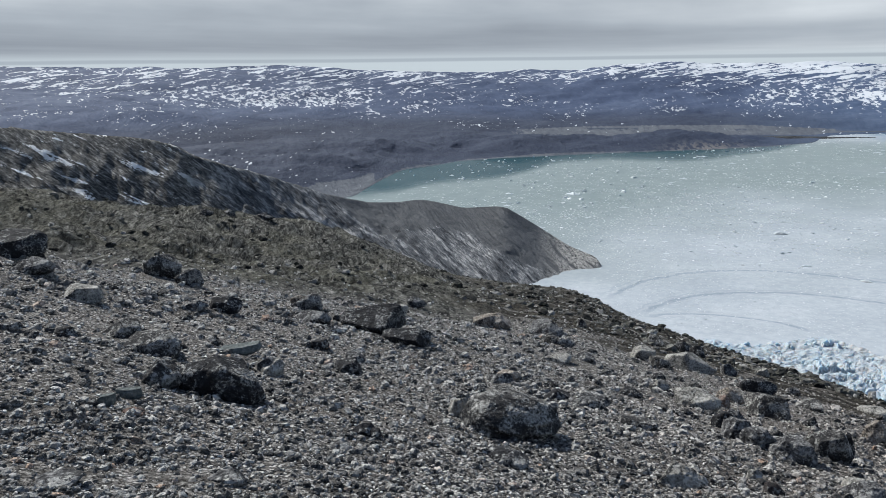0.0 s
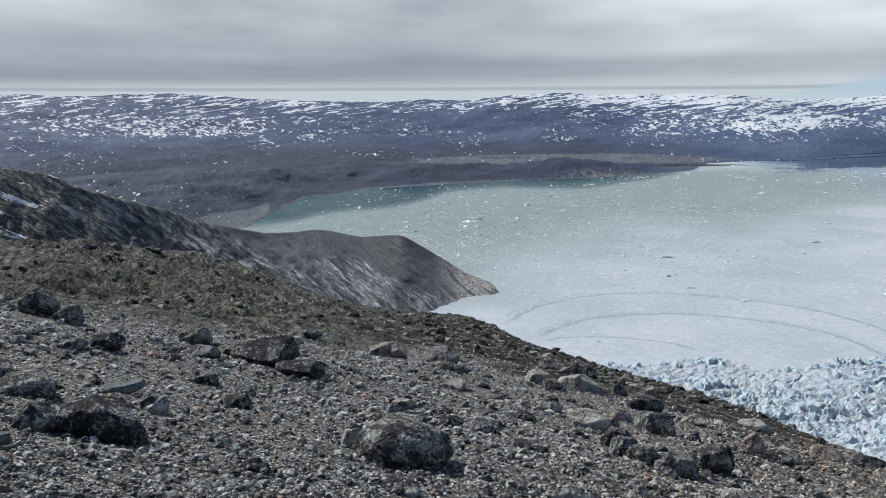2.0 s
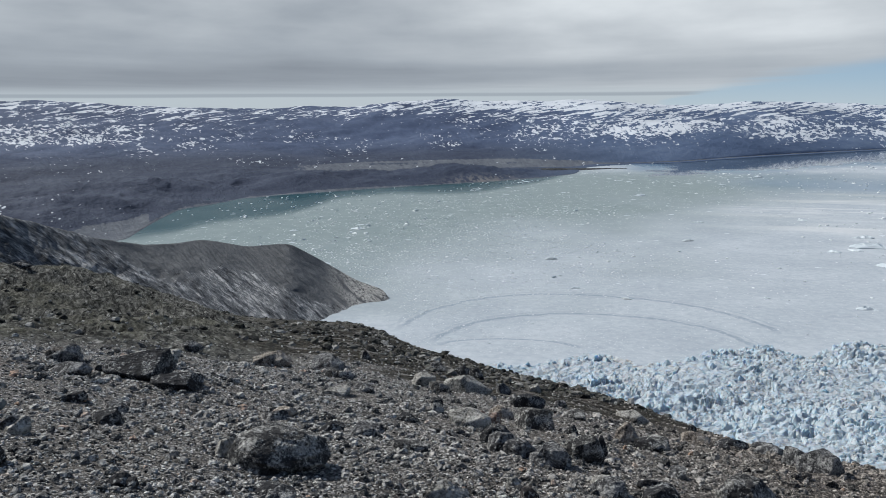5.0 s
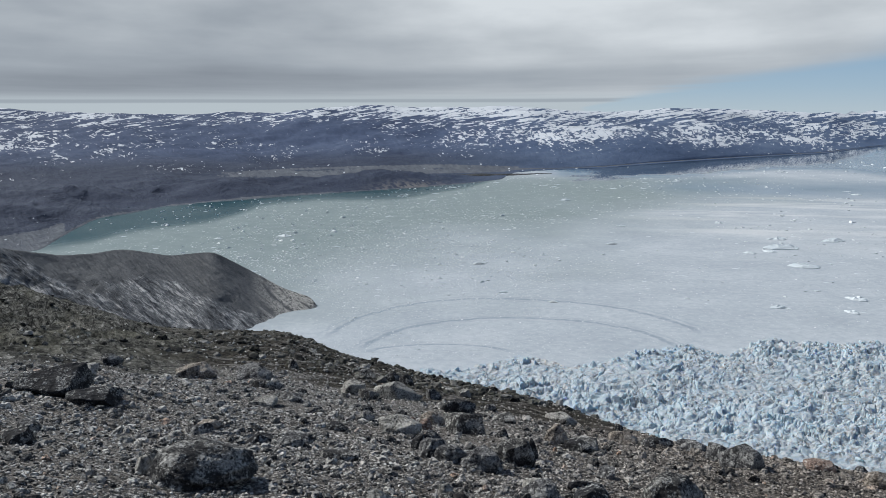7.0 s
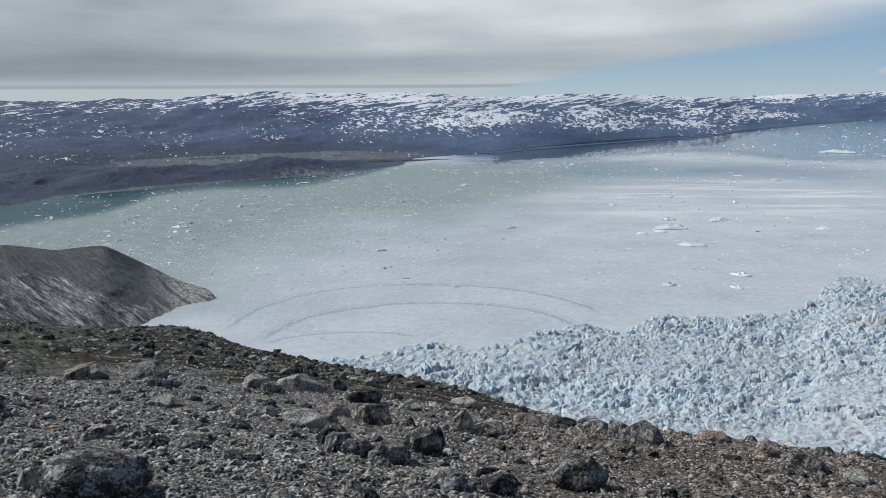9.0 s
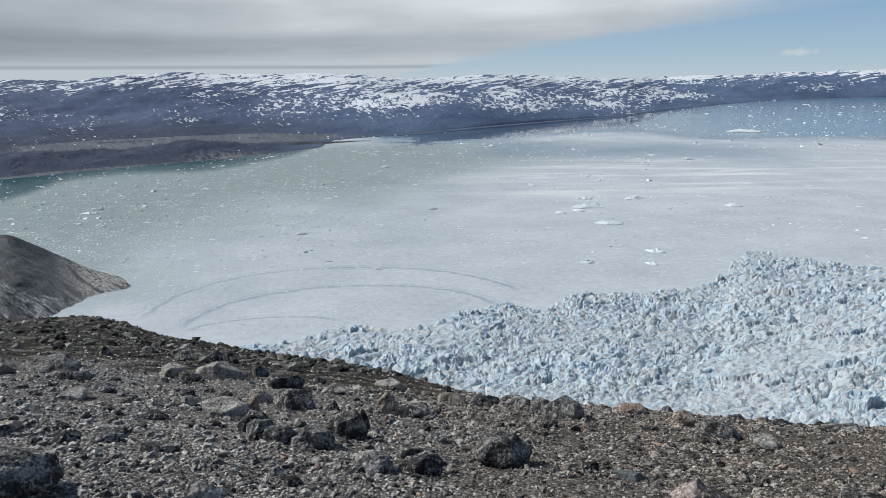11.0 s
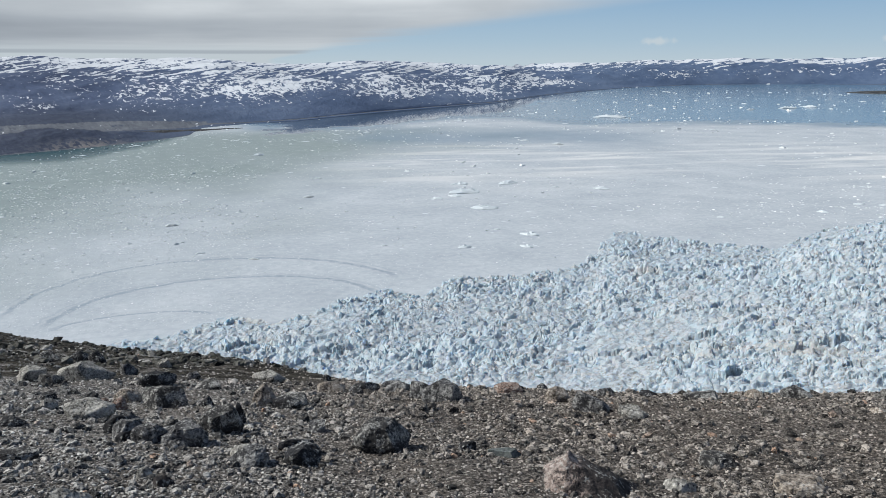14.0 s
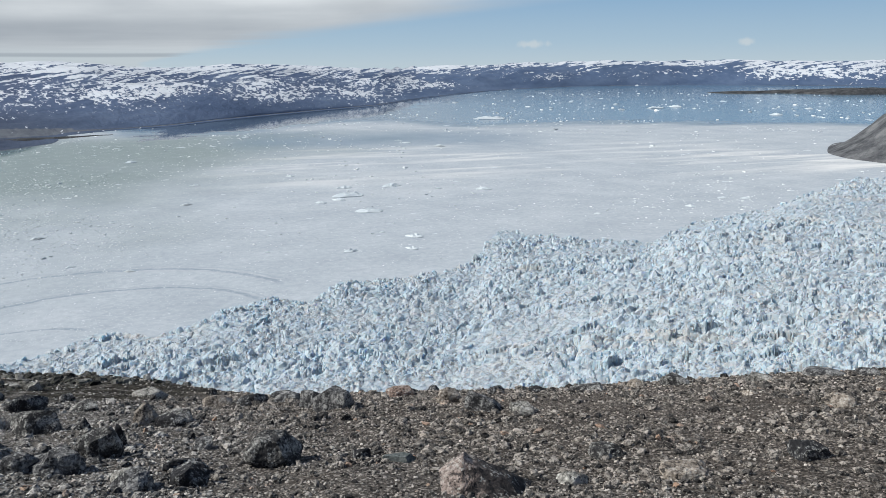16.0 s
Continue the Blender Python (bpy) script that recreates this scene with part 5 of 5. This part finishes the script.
boulder(1.01, 8.26, 0.52, 0.24, "slate", 118)
boulder(1.66, 9.09, 0.50, 0.23, "black", 119)
boulder(0.71, 26.24, 0.46, 0.33, "pale", 120)
boulder(0.01, 7.82, 0.16, 0.13, "pale", 121)
boulder(0.17, 7.42, 0.21, 0.15, "pink", 122)
boulder(6.28, 19.82, 0.69, 0.26, "slate", 123)
boulder(-3.91, 17.37, 0.78, 0.25, "mottled", 124)
boulder(-7.48, 10.01, 0.54, 0.28, "black", 125)
boulder(-7.54, 12.53, 0.63, 0.33, "slate", 126)
boulder(-4.85, 9.05, 0.30, 0.14, "slate", 127)
boulder(-5.49, 9.29, 0.29, 0.15, "black", 128)
boulder(-4.52, 8.22, 0.35, 0.18, "black", 129)
boulder(-4.82, 6.99, 0.25, 0.20, "slate", 130)
boulder(-3.40, 10.75, 0.46, 0.14, "slate", 131)
boulder(-1.95, 9.80, 0.38, 0.13, "slate", 132)
boulder(-2.99, 5.49, 0.22, 0.10, "black", 133)
boulder(-1.96, 5.99, 0.40, 0.11, "black", 134)
boulder(-2.90, 4.91, 0.19, 0.06, "slate", 135)
boulder(-2.40, 10.05, 0.39, 0.16, "black", 136)
boulder(-1.70, 12.37, 0.39, 0.14, "black", 137)


# ---- gravel ----
def stone_shape(rng, rings):
    """A small angular stone: rings of five corners under a blunt top, open where it sits in the ground."""
    n = 5
    ang = np.arange(n) * 2 * np.pi / n
    rows = []
    for h, w in rings:
        rr = w * rng.uniform(0.7, 1.25, n)
        rows.append(np.stack([rr * np.cos(ang + 0.5 * h), rr * np.sin(ang + 0.5 * h), h + rng.uniform(-0.14, 0.14, n)], -1))
    v = np.concatenate(rows + [np.array([(rng.uniform(-0.25, 0.25), rng.uniform(-0.25, 0.25), rings[-1][0] + rng.uniform(0.02, 0.25))])])
    return v * np.array([1, rng.uniform(0.5, 0.95), rng.uniform(0.4, 0.85)])


def stone_faces(levels):
    n, f = 5, []
    for i in range(n):
        j = (i + 1) % n
        f.append((n * (levels - 1) + i, n * (levels - 1) + j, n * levels))
        for k in range(levels - 1):
            a, b, c, d = n * k + i, n * k + j, n * (k + 1) + j, n * (k + 1) + i
            f += [(a, b, c), (a, c, d)]
    return np.array(f)


def scatter_gravel(count, seed, near, far, small, large, levels, west=True, power=2.2):
    rng = np.random.RandomState(seed)
    a = rng.uniform(-54, 63, count)
    u = rng.uniform(0, 1, count)
    r = near * (far / near) ** u
    x, y = r * np.sin(np.radians(a)), r * np.cos(np.radians(a))
    ok = (rng.uniform(-0.75, 0.2, count) < fbm(x, y, 3.0, 3, 221)) & (r < curve_of(a, BROW_DIST, 2.0) + 1.5)
    stays = np.maximum(step(r + 9 * fbm(x, y, 8, 4, 71), 19, 25) * (1 - step(a, -18, -12)), turf_zone(x, y) * (0.92 if west else 0.3))
    ok &= rng.uniform(0, 1, count) > stays * (0.9 if west else 0.55)
    if not west:
        ok &= (a < 10 + 20 * fbm(x, y, 9, 3, 75)) & (r > 22 + 16 * (fbm(x, y, 8, 3, 71) + 0.5))
    x, y, r = x[ok], y[ok], r[ok]
    n = len(x)
    size = np.maximum(small * (large / small) ** (rng.uniform(0, 1, n) ** power), r * rng.uniform(0.0012, 0.0024, n))
    size = np.minimum(size, (0.0036 if levels == 2 else 0.0085) * r)
    z = hill_height(x, y)
    kinds = np.array([stone_shape(rng, ((-0.6, 0.9), (0.4, 0.72)) if levels == 2 else ((-0.6, 0.85), (0.0, 1.0), (0.55, 0.66))) for k in range(30)])
    v = kinds[rng.randint(0, 30, n)] * size[:, None, None]
    tw, tl = rng.uniform(0, 6.28, n)[:, None], rng.uniform(-0.6, 0.6, n)[:, None]
    vx, vz = v[:, :, 0] * np.cos(tl) - v[:, :, 2] * np.sin(tl), v[:, :, 0] * np.sin(tl) + v[:, :, 2] * np.cos(tl)
    px, py = vx * np.cos(tw) - v[:, :, 1] * np.sin(tw), vx * np.sin(tw) + v[:, :, 1] * np.cos(tw)
    verts = np.stack([px + x[:, None], py + y[:, None], vz + (z + size * 0.2)[:, None]], -1).reshape(-1, 3)
    return verts, (stone_faces(levels)[None] + (np.arange(n) * v.shape[1])[:, None, None]).reshape(-1, 3)


PEBBLE = pebble_mix()
pv, pf = scatter_gravel(126000, 3, 2.9, 44, 0.010, 0.045, 2, power=1.4)
tagged(new("gravel", mesh_from("gravel", pv, pf, PEBBLE)), "loose angular grey and brown gravel covering the slope", "gravel", kind="stuff")
pv, pf = scatter_gravel(34000, 4, 3.2, 52, 0.024, 0.17, 3, power=2.9)
tagged(new("cobbles", mesh_from("cobbles", pv, pf, cobble_mix())), "scattered grey cobbles lying among the gravel", "cobbles", kind="stuff")
pv, pf = scatter_gravel(26000, 6, 20, 100, 0.045, 0.32, 3, west=False, power=2.4)
tagged(new("rubble", mesh_from("rubble", pv, pf, rubble_mix())), "broken grey rubble strewn over the knoll and brow", "rubble", kind="stuff")
